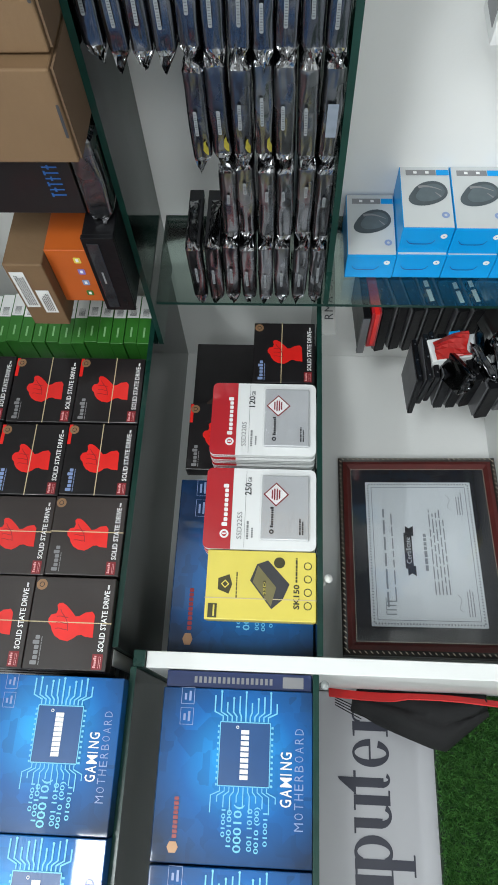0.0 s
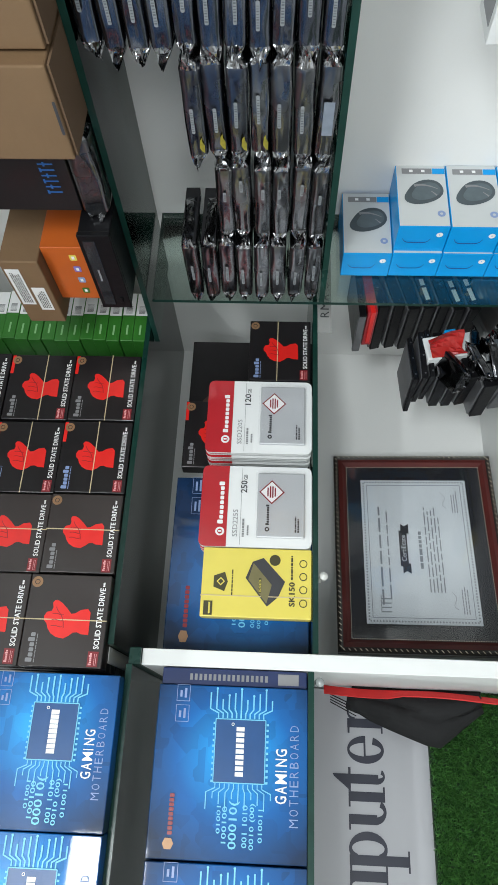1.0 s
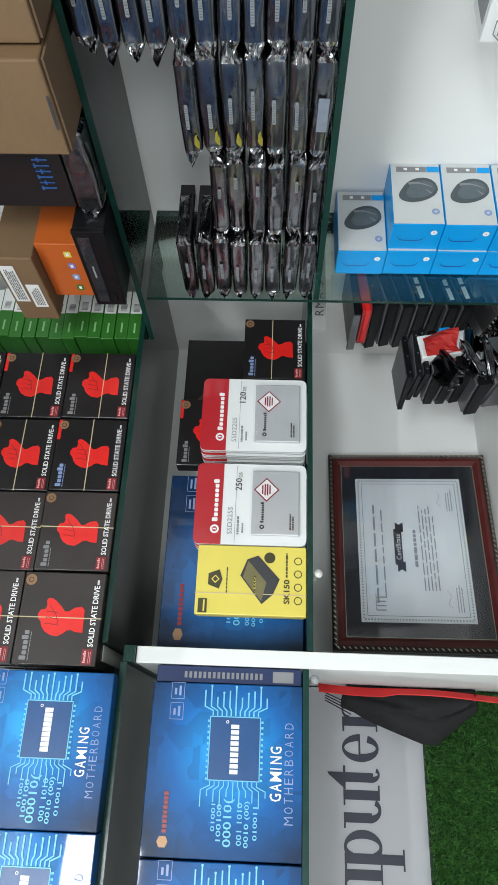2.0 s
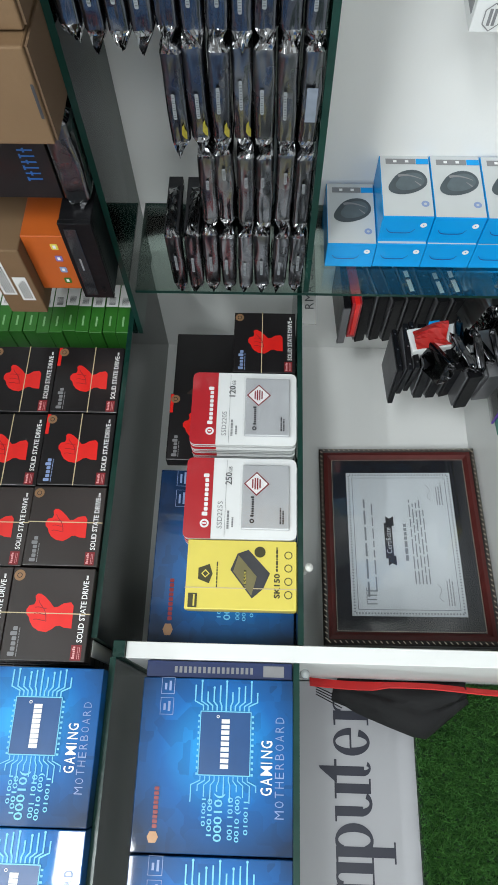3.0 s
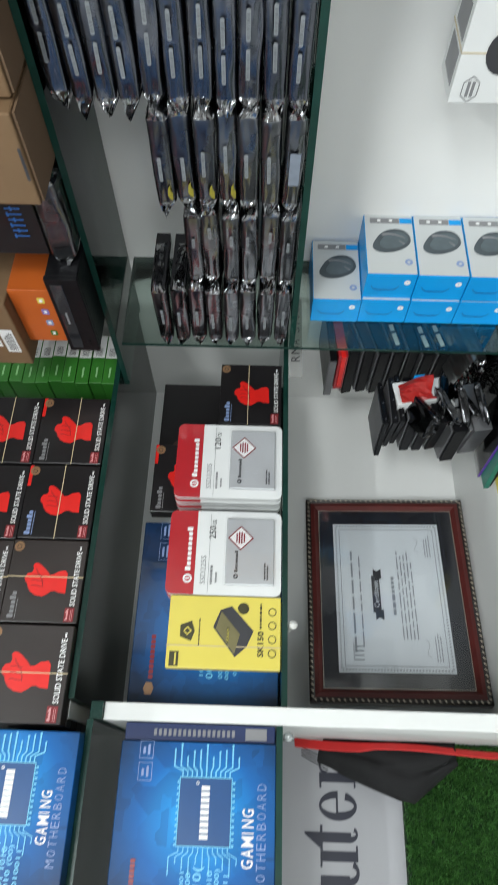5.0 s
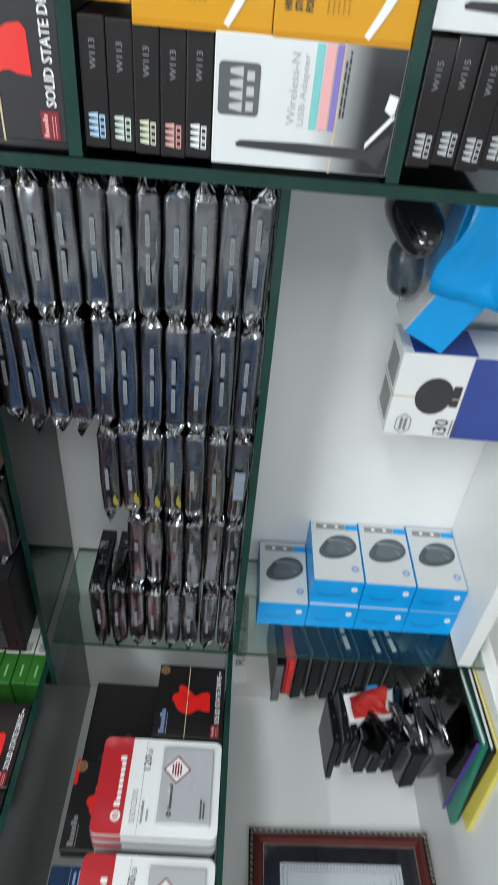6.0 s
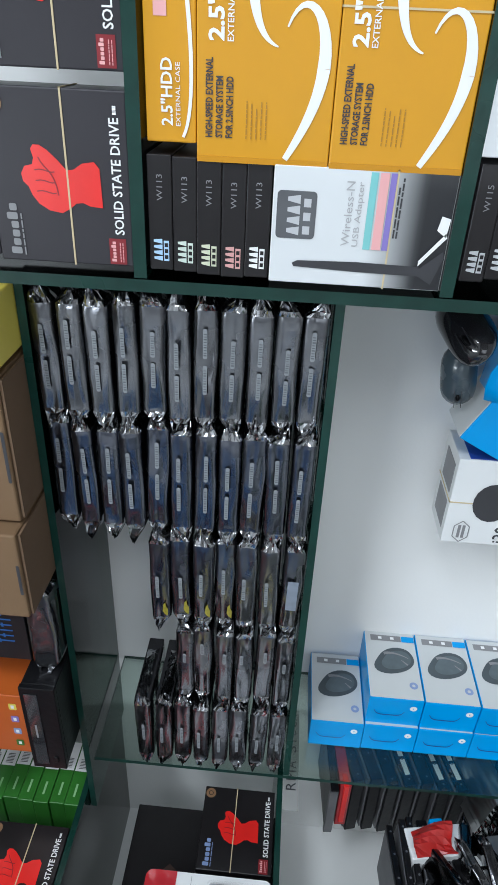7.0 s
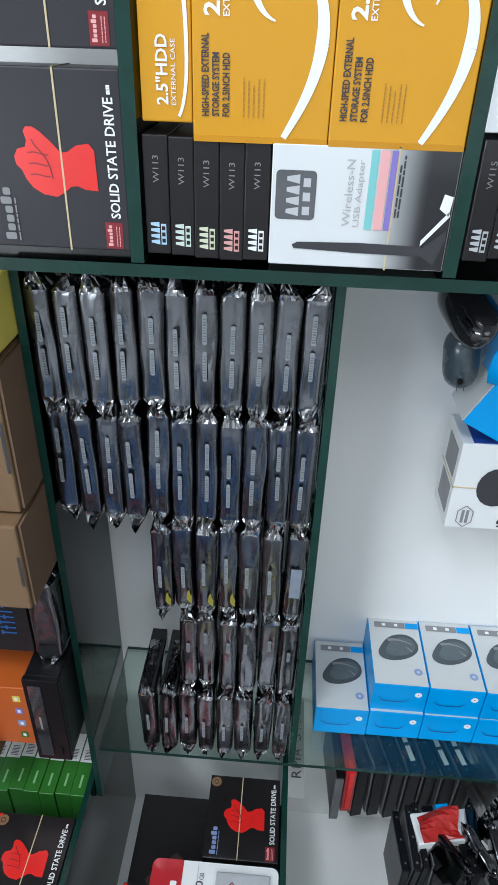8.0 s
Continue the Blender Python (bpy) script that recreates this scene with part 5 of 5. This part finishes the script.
part("sheet_print", bm, mat("grey_text_print", (0.24, 0.26, 0.29), 0.5), sheet)
bm = bmesh.new()
rz0, rz1 = SZ1 - 0.083, SZ1 - 0.068
rect(bm, mx - 0.036, mx + 0.036, rz0, rz1, 0.0000)
for s in (-1, 1):
    poly(bm, [(mx + s * 0.030, rz0 - 0.004), (mx + s * 0.050, rz0 - 0.004), (mx + s * 0.045, rz0 + 0.004), (mx + s * 0.050, rz1 - 0.004), (mx + s * 0.030, rz1 - 0.004)], 0.0003)
part("ribbon_print", bm, DKPRINT, sheet, "dark printed ribbon")
bm = write(bmesh.new(), "Certificate", mx - 0.026, rz0 + 0.003, 0.052, 0.0095, -0.0005)
part("ribbon_lettering", bm, PAPER, sheet)
gl = boxpart("glazing", 0.024, CW - 0.024, -0.0018, -0.0010, 0.024, CH - 0.024, CLEARPL, cert, "clear glazing")
gl.visible_shadow = False

# ---- sign board with big letters, grass mat, hanging bag ----
sign = thing("sign_board", pose(0, 0.300, 0), "white printed sign board with large dark serif letters", "sign")
boxpart("board", -1.1, 0.1285, 0, 0.010, 1.200, 1.447, SIGNWHITE, sign)
BASE, XH = 1.3125, 0.0600


def half_ring(bm, cx, cz, a, b, ia, ib, a0, a1, shift=0.0, n=20, y=-0.0008):
    """A bowl with thick sides and thin top and foot."""
    st = [radians(a0 + (a1 - a0) * i / n) for i in range(n + 1)]
    for s, t in zip(st, st[1:]):
        poly(bm, [(cx + a * math.cos(s), cz + b * math.sin(s)), (cx + a * math.cos(t), cz + b * math.sin(t)), (cx + shift + ia * math.cos(t), cz + ib * math.sin(t)), (cx + shift + ia * math.cos(s), cz + ib * math.sin(s))], y)


def stem(bm, x, w, z0, z1, foot=True, head=True):
    rect(bm, x, x + w, z0, z1)
    if foot:
        rect(bm, x - w * 0.55, x + w * 1.55, z0, z0 + 0.0028, -0.0009)
    if head:
        poly(bm, [(x - w * 0.6, z1 - 0.0035), (x + w * 0.4, z1 - 0.004), (x + w * 0.4, z1), (x - w * 0.6, z1 - 0.0005)], -0.0009)


def letter(name, fn):
    bm = bmesh.new()
    fn(bm)
    o = part("letter_" + name, bm, INK, sign)
    o.location.x += 0.006
    return o


ST = 0.0145
top = BASE + XH


def l_r(bm):
    x = 0.0620
    stem(bm, x, ST, BASE, top)
    half_ring(bm, x + ST + 0.010, top - 0.013, 0.013, 0.0135, 0.008, 0.0105, 60, 180)
    poly(bm, disc(x + ST + 0.018, top - 0.009, 0.0065, n=16), -0.0011)


def l_e(bm):
    cx, cz = 0.0280, BASE + XH / 2
    half_ring(bm, cx, cz, 0.0215, XH / 2 + 0.001, 0.0105, XH / 2 - 0.003, 0, 180)
    half_ring(bm, cx, cz, 0.0215, XH / 2 + 0.001, 0.0090, XH / 2 - 0.004, 180, 335)
    rect(bm, cx - 0.014, cx + 0.0205, cz, cz + 0.0032, -0.0011)


def l_t(bm):
    x = -0.0240
    rect(bm, x, x + ST, BASE + 0.010, BASE + XH * 1.0)
    poly(bm, [(x - 0.011, top - 0.004), (x + 0.0245, top - 0.004), (x + 0.0245, top), (x - 0.011, top)], -0.0009)
    poly(bm, [(x - 0.009, top - 0.001), (x + ST, top - 0.001), (x + ST, top + 0.026), (x + ST - 0.004, top + 0.024)], -0.0011)
    half_ring(bm, x + 0.0125, BASE + 0.013, 0.0125, 0.0140, 0.0035, 0.0105, 180, 320)


def l_u(bm):
    x = -0.0830
    rect(bm, x, x + ST, BASE + 0.014, top)
    rect(bm, x - 0.008, x + 0.002, top - 0.003, top, -0.0009)
    half_ring(bm, x + 0.019, BASE + 0.018, 0.019, 0.0195, 0.008, 0.0145, 180, 325)
    x2 = x + 0.033
    rect(bm, x2, x2 + ST, BASE, top)
    rect(bm, x2 - 0.008, x2 + 0.002, top - 0.003, top, -0.0009)
    rect(bm, x2 + ST - 0.002, x2 + ST + 0.008, BASE, BASE + 0.003, -0.0009)


def l_p(bm):
    x = -0.1400
    stem(bm, x, ST, BASE - 0.036, top)
    half_ring(bm, x + ST + 0.0085, BASE + XH / 2, 0.0245, XH / 2 + 0.001, 0.0110, XH / 2 - 0.004, -140, 140, 0.001)


def l_m(bm):
    for k in range(3):
        stem(bm, -0.2200 + 0.0290 * k, ST, BASE, top, True, k == 0)
        if k:
            half_ring(bm, -0.2200 + 0.0290 * k - 0.005, top - 0.014, 0.0175, 0.0145, 0.0060, 0.0110, 10, 165)


def l_o(bm):
    half_ring(bm, -0.2600, BASE + XH / 2, 0.0250, XH / 2 + 0.001, 0.0125, XH / 2 - 0.003, 0, 360, n=36)


def l_c(bm):
    half_ring(bm, -0.325, BASE + 0.041, 0.0330, 0.0415, 0.0180, 0.0380, 35, 325, n=36)


for nm, fn in (("r", l_r), ("e", l_e), ("t", l_t), ("u", l_u), ("p", l_p), ("m", l_m), ("o", l_o), ("c", l_c)):
    letter(nm, fn)

rg = np.random.RandomState(3)
N = 26000
gx, gz = rg.uniform(-0.42, 0.128, N), 1.006 + (1.236 - 1.006) * rg.uniform(0, 1, N) ** 0.9
ang, ln, wd = rg.uniform(0, 2 * np.pi, N), rg.uniform(0.008, 0.017, N), rg.uniform(0.0006, 0.0012, N)
gy = 0.290 + rg.uniform(-0.004, 0.0, N)
lean = rg.uniform(0.4, 1.0, N)
co = np.zeros((N, 4, 3))
dx, dz = np.cos(ang), np.sin(ang)
co[:, 0] = np.stack([gx - dz * wd, gy, gz + dx * wd], 1)
co[:, 1] = np.stack([gx + dz * wd, gy, gz - dx * wd], 1)
co[:, 2] = np.stack([gx + dx * ln * lean * 0.6 + dz * wd * 0.8, gy - ln * 0.7, gz + dz * ln * lean * 0.6 - dx * wd * 0.8], 1)
co[:, 3] = np.stack([gx + dx * ln * lean, gy - ln * (1.15 - 0.6 * lean), gz + dz * ln * lean - 0.002], 1)
idx = np.arange(N)[:, None] * 4
tri = np.concatenate([idx + [[0, 1, 2]], idx + [[0, 2, 3]]])
me = bpy.data.meshes.new("artificial_grass")
me.from_pydata(co.reshape(-1, 3).tolist(), [], tri.tolist())
GRASS = mat("artificial_grass_blade", (0.030, 0.115, 0.028), 0.45, vary=0.3, scale=90)
isl = GRASS.node_tree.nodes.new("ShaderNodeNewGeometry")
rmp = GRASS.node_tree.nodes.new("ShaderNodeValToRGB")
rmp.color_ramp.elements[0].color = (0.020, 0.100, 0.022, 1)
rmp.color_ramp.elements[1].color = (0.130, 0.340, 0.080, 1)
GRASS.node_tree.links.new(isl.outputs["Random Per Island"], rmp.inputs[0])
GRASS.node_tree.links.new(rmp.outputs[0], GRASS.node_tree.nodes["Principled BSDF"].inputs["Base Color"])
me.materials.append(GRASS)
tagged(new("artificial_grass", me), "green artificial grass blades of a wall mat", "artificial grass", kind="stuff")
tagged(boxpart("grass_mat", -1.1, 0.1285, 0.288, 0.299, 1.006, 1.237, mat("grass_backing", (0.012, 0.035, 0.012), 0.9, vary=0.3, scale=60)), "dark green backing of an artificial grass mat", "grass mat")

bag = thing("hanging_bag", pose(0, 0, 0), "black cloth bag with a red strap hanging beside white upright", "bag")
bm = bmesh.new()
rows_, cols_ = 12, 9
g = []
for i in range(rows_ + 1):
    t = i / rows_
    z = 1.372 - 0.215 * t
    left = 0.103 - 0.054 * min(1, t * 1.55) + max(0, t - 0.66) * 0.17
    right = 0.1265 - 0.004 * t
    row = []
    for j in range(cols_ + 1):
        u = j / cols_
        x = left + (right - left) * u
        y = 0.262 - 0.020 * math.sin(math.pi * u) + 0.005 * math.sin(u * 13 + 3 * t) + 0.004 * math.sin(t * 9 + 5 * u)
        row.append(bm.verts.new((x, y, z + 0.006 * math.sin(u * 4))))
    g.append(row)
for i in range(rows_):
    for j in range(cols_):
        bm.faces.new((g[i][j], g[i + 1][j], g[i + 1][j + 1], g[i][j + 1]))
o = part("cloth", bm, FABRIC, bag, "black folded cloth", True)
sol = o.modifiers.new("thick", "SOLIDIFY")
sol.thickness = 0.012
sol.offset = 1
bm = bmesh.new()
for k in range(14):
    t0, t1 = k / 14, (k + 1) / 14
    za, zb = 1.418 - 0.36 * t0, 1.418 - 0.36 * t1
    wa, wb = (0.013 if t0 < 0.30 else 0.009), (0.013 if t1 < 0.30 else 0.009)
    xa, xb = 0.1290 - 0.002 * math.sin(t0 * 9) - 0.012 * t0, 0.1290 - 0.002 * math.sin(t1 * 9) - 0.012 * t1
    vs = [bm.verts.new(p) for p in ((xa - wa, 0.220, za), (xa, 0.232, za), (xb, 0.232, zb), (xb - wb, 0.220, zb))]
    bm.faces.new(vs)
bmesh.ops.remove_doubles(bm, verts=bm.verts, dist=0.0002)
o = part("strap", bm, REDTAPE, bag, "red woven strap")
sol = o.modifiers.new("thick", "SOLIDIFY")
sol.thickness = 0.002
for k in range(4):
    cu = bpy.data.curves.new("cord", "CURVE")
    cu.dimensions, cu.bevel_depth, cu.bevel_resolution = "3D", 0.0009, 1
    sp = cu.splines.new("BEZIER")
    sp.bezier_points.add(1)
    for bp_, c in zip(sp.bezier_points, ((0.118 - 0.004 * k, 0.258, 1.405), (0.100 - 0.005 * k, 0.254, 1.362))):
        bp_.co, bp_.handle_left_type, bp_.handle_right_type = c, "AUTO", "AUTO"
    tmp = bpy.data.objects.new("cord", cu)
    scene.collection.objects.link(tmp)
    me = bpy.data.meshes.new_from_object(tmp.evaluated_get(bpy.context.evaluated_depsgraph_get()))
    bpy.data.objects.remove(tmp)
    me.materials.append(FABRIC)
    o = new("cord", me)
    o.parent = bag

# ---- loose drives and folders on the lower shelf by the corner ----


def folder(m, w, d, h, material, label, edge=None):
    ob = thing("folder", m, label, "folder", "stacked folders")
    boxpart("lower_cover", 0, w, 0, d, 0, 0.0014, material, ob, "", 0.0005)
    boxpart("upper_cover", 0, w, 0, d, h - 0.0014, h, material, ob, "", 0.0005)
    boxpart("papers", 0.006, w - 0.004, 0.003, d - 0.004, 0.0016, h - 0.0016, WHITECARD, ob, "white sheets", 0.0)
    boxpart("spine", -0.0012, 0.0, 0, d, 0, h, edge or material, ob, "", 0.0)
    return ob


folder(pose(0.530, -0.085, 1.0775, 0, 0, 6), 0.245, 0.18, 0.006, YELLOW, "yellow paper folder at the bottom of a pile")
folder(pose(0.548, -0.080, 1.0838, 0, 0, 4), 0.245, 0.20, 0.008, BLKPL, "black office folder in a pile")
folder(pose(0.556, -0.078, 1.0921, 0, 0, 9), 0.245, 0.19, 0.008, TEAL, "teal office folder with white sheets in a pile")
folder(pose(0.562, -0.070, 1.1004, 0, 0, 3), 0.235, 0.19, 0.004, CLEARPL, "clear plastic folder with purple spine on a pile", PURPLE)


def loose_disk(m, label, l=0.108, d=0.13, h=0.024, tag=True, case=None, group="loose hard disks"):
    ob = thing("loose_hard_disk", m, label, "hard disk", group)
    boxpart("body", 0, l, 0, d, 0, h * 0.84, case or BLKPL, ob, "", 0.0012)
    boxpart("lid", 0.004, l - 0.004, 0.004, d - 0.004, h * 0.84, h, DRIVEMETAL, ob, "bare aluminium lid", 0.0008)
    if tag:
        bm = bmesh.new()
        rect(bm, l * 0.20, l * 0.50, h * 0.20, h * 0.55, -0.0006)
        rect(bm, l * 0.56, l * 0.72, h * 0.20, h * 0.55, -0.0006)
        part("label", bm, WHITECARD, ob, "white label strip")
    for k in (0.12, 0.5, 0.88):
        bm = bmesh.new()
        poly(bm, disc(l * k, h * 0.38, 0.0016, n=8), -0.0007)
        part("screw_hole", bm, DRIVEMETAL, ob)
    return ob


r3 = random.Random(12)
zz = 1.1045
tilt = -13
for k in range(9):
    ob = loose_disk(pose(0.7420 + 0.003 * math.sin(k * 1.9), 0.020 + 0.004 * math.cos(k * 2.3), zz, 0, tilt + r3.uniform(-2, 2), r3.uniform(-3, 3)), "black bare hard disk lying tilted in a stack", tag=k in (1, 2, 3, 5), h=0.022, l=0.088)
    zz += 0.0262
ob = thing("red_drive_case", pose(0.726, 0.015, zz - 0.004, 0, -6, 2), "red and black drive case on a stack of disks", "drive case")
boxpart("body", 0, 0.10, 0, 0.10, 0, 0.017, REDCARD, ob, "", 0.001)
boxpart("clip", -0.003, 0.02, -0.001, 0.09, 0.004, 0.012, RED, ob, "bright red clip", 0.001)
ob = thing("flat_drive_tray", pose(0.714, 0.012, zz + 0.016, 0, -4, 0), "thin black and silver drive tray on a stack", "drive tray")
boxpart("body", 0, 0.118, 0, 0.11, 0, 0.012, BLKPL, ob, "", 0.001)
boxpart("bracket", -0.002, 0.004, 0.002, 0.11, 0.001, 0.014, DRIVEMETAL, ob, "silver bracket", 0.0005)
# second, lower pile in front
zz = 1.1045
DXP = -0.012
for k, (h, x, rot, mt, lab) in enumerate(((0.036, 0.592, -9, DRIVEMETAL, "grey steel optical drive lying in a pile"), (0.026, 0.588, -10, BLKPL, "black hard disk with a white label in a pile"), (0.020, 0.602, -14, BLKPL, "black hard disk in a loose pile"), (0.018, 0.600, -6, BLKPL, "black hard disk in a loose pile"), (0.018, 0.606, -4, BLKPL, "black hard disk in a loose pile"), (0.010, 0.604, -5, BLKPL, "thin black laptop disk in a loose pile"), (0.010, 0.596, -3, BLKPL, "thin black laptop disk near the top"), (0.010, 0.598, -3, BLKPL, "thin black laptop disk on top of a pile"))):
    loose_disk(pose(x + DXP, -0.002 + 0.004 * math.sin(k * 3), zz + 0.008, 0, rot, r3.uniform(-6, 6)), lab, 0.084, 0.10, h, k == 1, mt, "piled drives")
    zz += h + 0.004
ob = thing("torn_red_packet", pose(0.622, -0.026, 1.205, 0, -10, 0), "torn red and white packet stuffed between drives", "packet")
bm = bmesh.new()
g = []
for i in range(7):
    row = []
    for j in range(6):
        u, v = i / 6, j / 5
        row.append(bm.verts.new((u * 0.038 + 0.003 * math.sin(v * 4), 0.008 * math.sin(u * 5 + v * 3) + r3.uniform(-0.0015, 0.0015), v * 0.056 + 0.003 * math.sin(u * 5))))
    g.append(row)
for i in range(6):
    for j in range(5):
        f = bm.faces.new((g[i][j], g[i + 1][j], g[i + 1][j + 1], g[i][j + 1]))
o = part("red_wrap", bm, mat("dull_red_wrap", (0.36, 0.012, 0.010), 0.3, vary=0.3, scale=70, coat=0.3), ob, "crumpled red wrap")
o.modifiers.new("thick", "SOLIDIFY").thickness = 0.0015
boxpart("inner_box", 0.002, 0.044, 0.012, 0.06, -0.022, 0.060, WHITECARD, ob, "white inner box", 0.002)
boxpart("blue_corner", 0.040, 0.051, 0.008, 0.03, 0.004, 0.022, HPBLUE, ob, "blue corner", 0.001)
DARKFILM = [BAGS[(q, FILM.name)].copy() for q in (1, 4)]
CRUMPLE = film_mat("black_crumpled_film", (0.030, 0.031, 0.035), 0.8, 24, 0.24, (0.5, 1.0, 1.0), 0.008)
for me in DARKFILM:
    me.materials[0] = CRUMPLE
    me.materials[1] = CRUMPLE
for k in range(6):
    bgx = thing("crumpled_bag", pose(0.592 + 0.014 * math.sin(2 * k), -0.016 - 0.003 * k, 1.118 + 0.017 * k, r3.uniform(-20, 20), r3.uniform(-35, 5), r3.uniform(-20, 20)), "crumpled dark anti-static bag in a pile of drives", "bag", "crumpled bags")
    o = new("film", DARKFILM[k % 2])
    o.parent = bgx
    o.scale = (0.46, 0.45, 0.62)
bgx = thing("clear_drive_bag", pose(0.705, -0.020, 1.085 + 0.022, 10, -18, -4), "pale grey crumpled bag holding a drive", "bag")
o = new("film", BAGS[(5, FILM.name)].copy())
o.data.materials[0] = film_mat("pale_film", (0.30, 0.31, 0.32), 0.8, 60, 0.3)
o.parent = bgx
o.scale = (0.85, 0.9, 1.3)

# ---- shelf label ----
ob = thing("shelf_label", pose(0.666, -0.0075, 1.4190), "shelf label strip in shadowed wall grey with black capital letters", "label")
# Strip colour imitates the wall in shadow behind the letters.
boxpart("strip", 0, 0.165, 0, 0.0010, 0, 0.0225, mat("shadowed_wall_grey", (0.30, 0.30, 0.29), 0.6), ob)
bm = write_spaced(bmesh.new(), "RMA", 0.030, 0.004, 0.046, 0.0145)
write_spaced(bm, "STOCK", 0.090, 0.004, 0.068, 0.0145)
part("lettering", bm, DKPRINT, ob)

# ---- small fittings ----


def shelf_clip(m, label, material):
    ob = thing("shelf_clip", m, label, "shelf clip", "shelf clips")
    bm = bmesh.new()
    bmesh.ops.create_cone(bm, cap_ends=True, segments=20, radius1=0.0065, radius2=0.0055, depth=0.010, matrix=Matrix.Rotation(radians(90), 4, "X"))
    bmesh.ops.bevel(bm, geom=[e for e in bm.edges if len(e.link_faces) == 2 and e.calc_face_angle(0) > 0.8], offset=0.0012, segments=2, affect="EDGES")
    part("cap", bm, material, ob, "", True)
    boxpart("arm", -0.004, 0.004, 0.004, 0.030, 0.002, 0.006, material, ob, "", 0.0008)
    return ob


CLIPWHITE = mat("white_nylon", (0.66, 0.66, 0.63), 0.4, vary=0.08, scale=60)
CLIPGREY = mat("hazy_plastic", (0.30, 0.32, 0.32), 0.25, vary=0.15, scale=60, coat=0.4)
shelf_clip(pose(0.262, 0.006, 1.4335), "white round shelf support clip under glass shelf", CLIPWHITE)
shelf_clip(pose(0.118, 0.004, 1.4395), "hazy plastic corner clip under glass shelf", CLIPGREY)
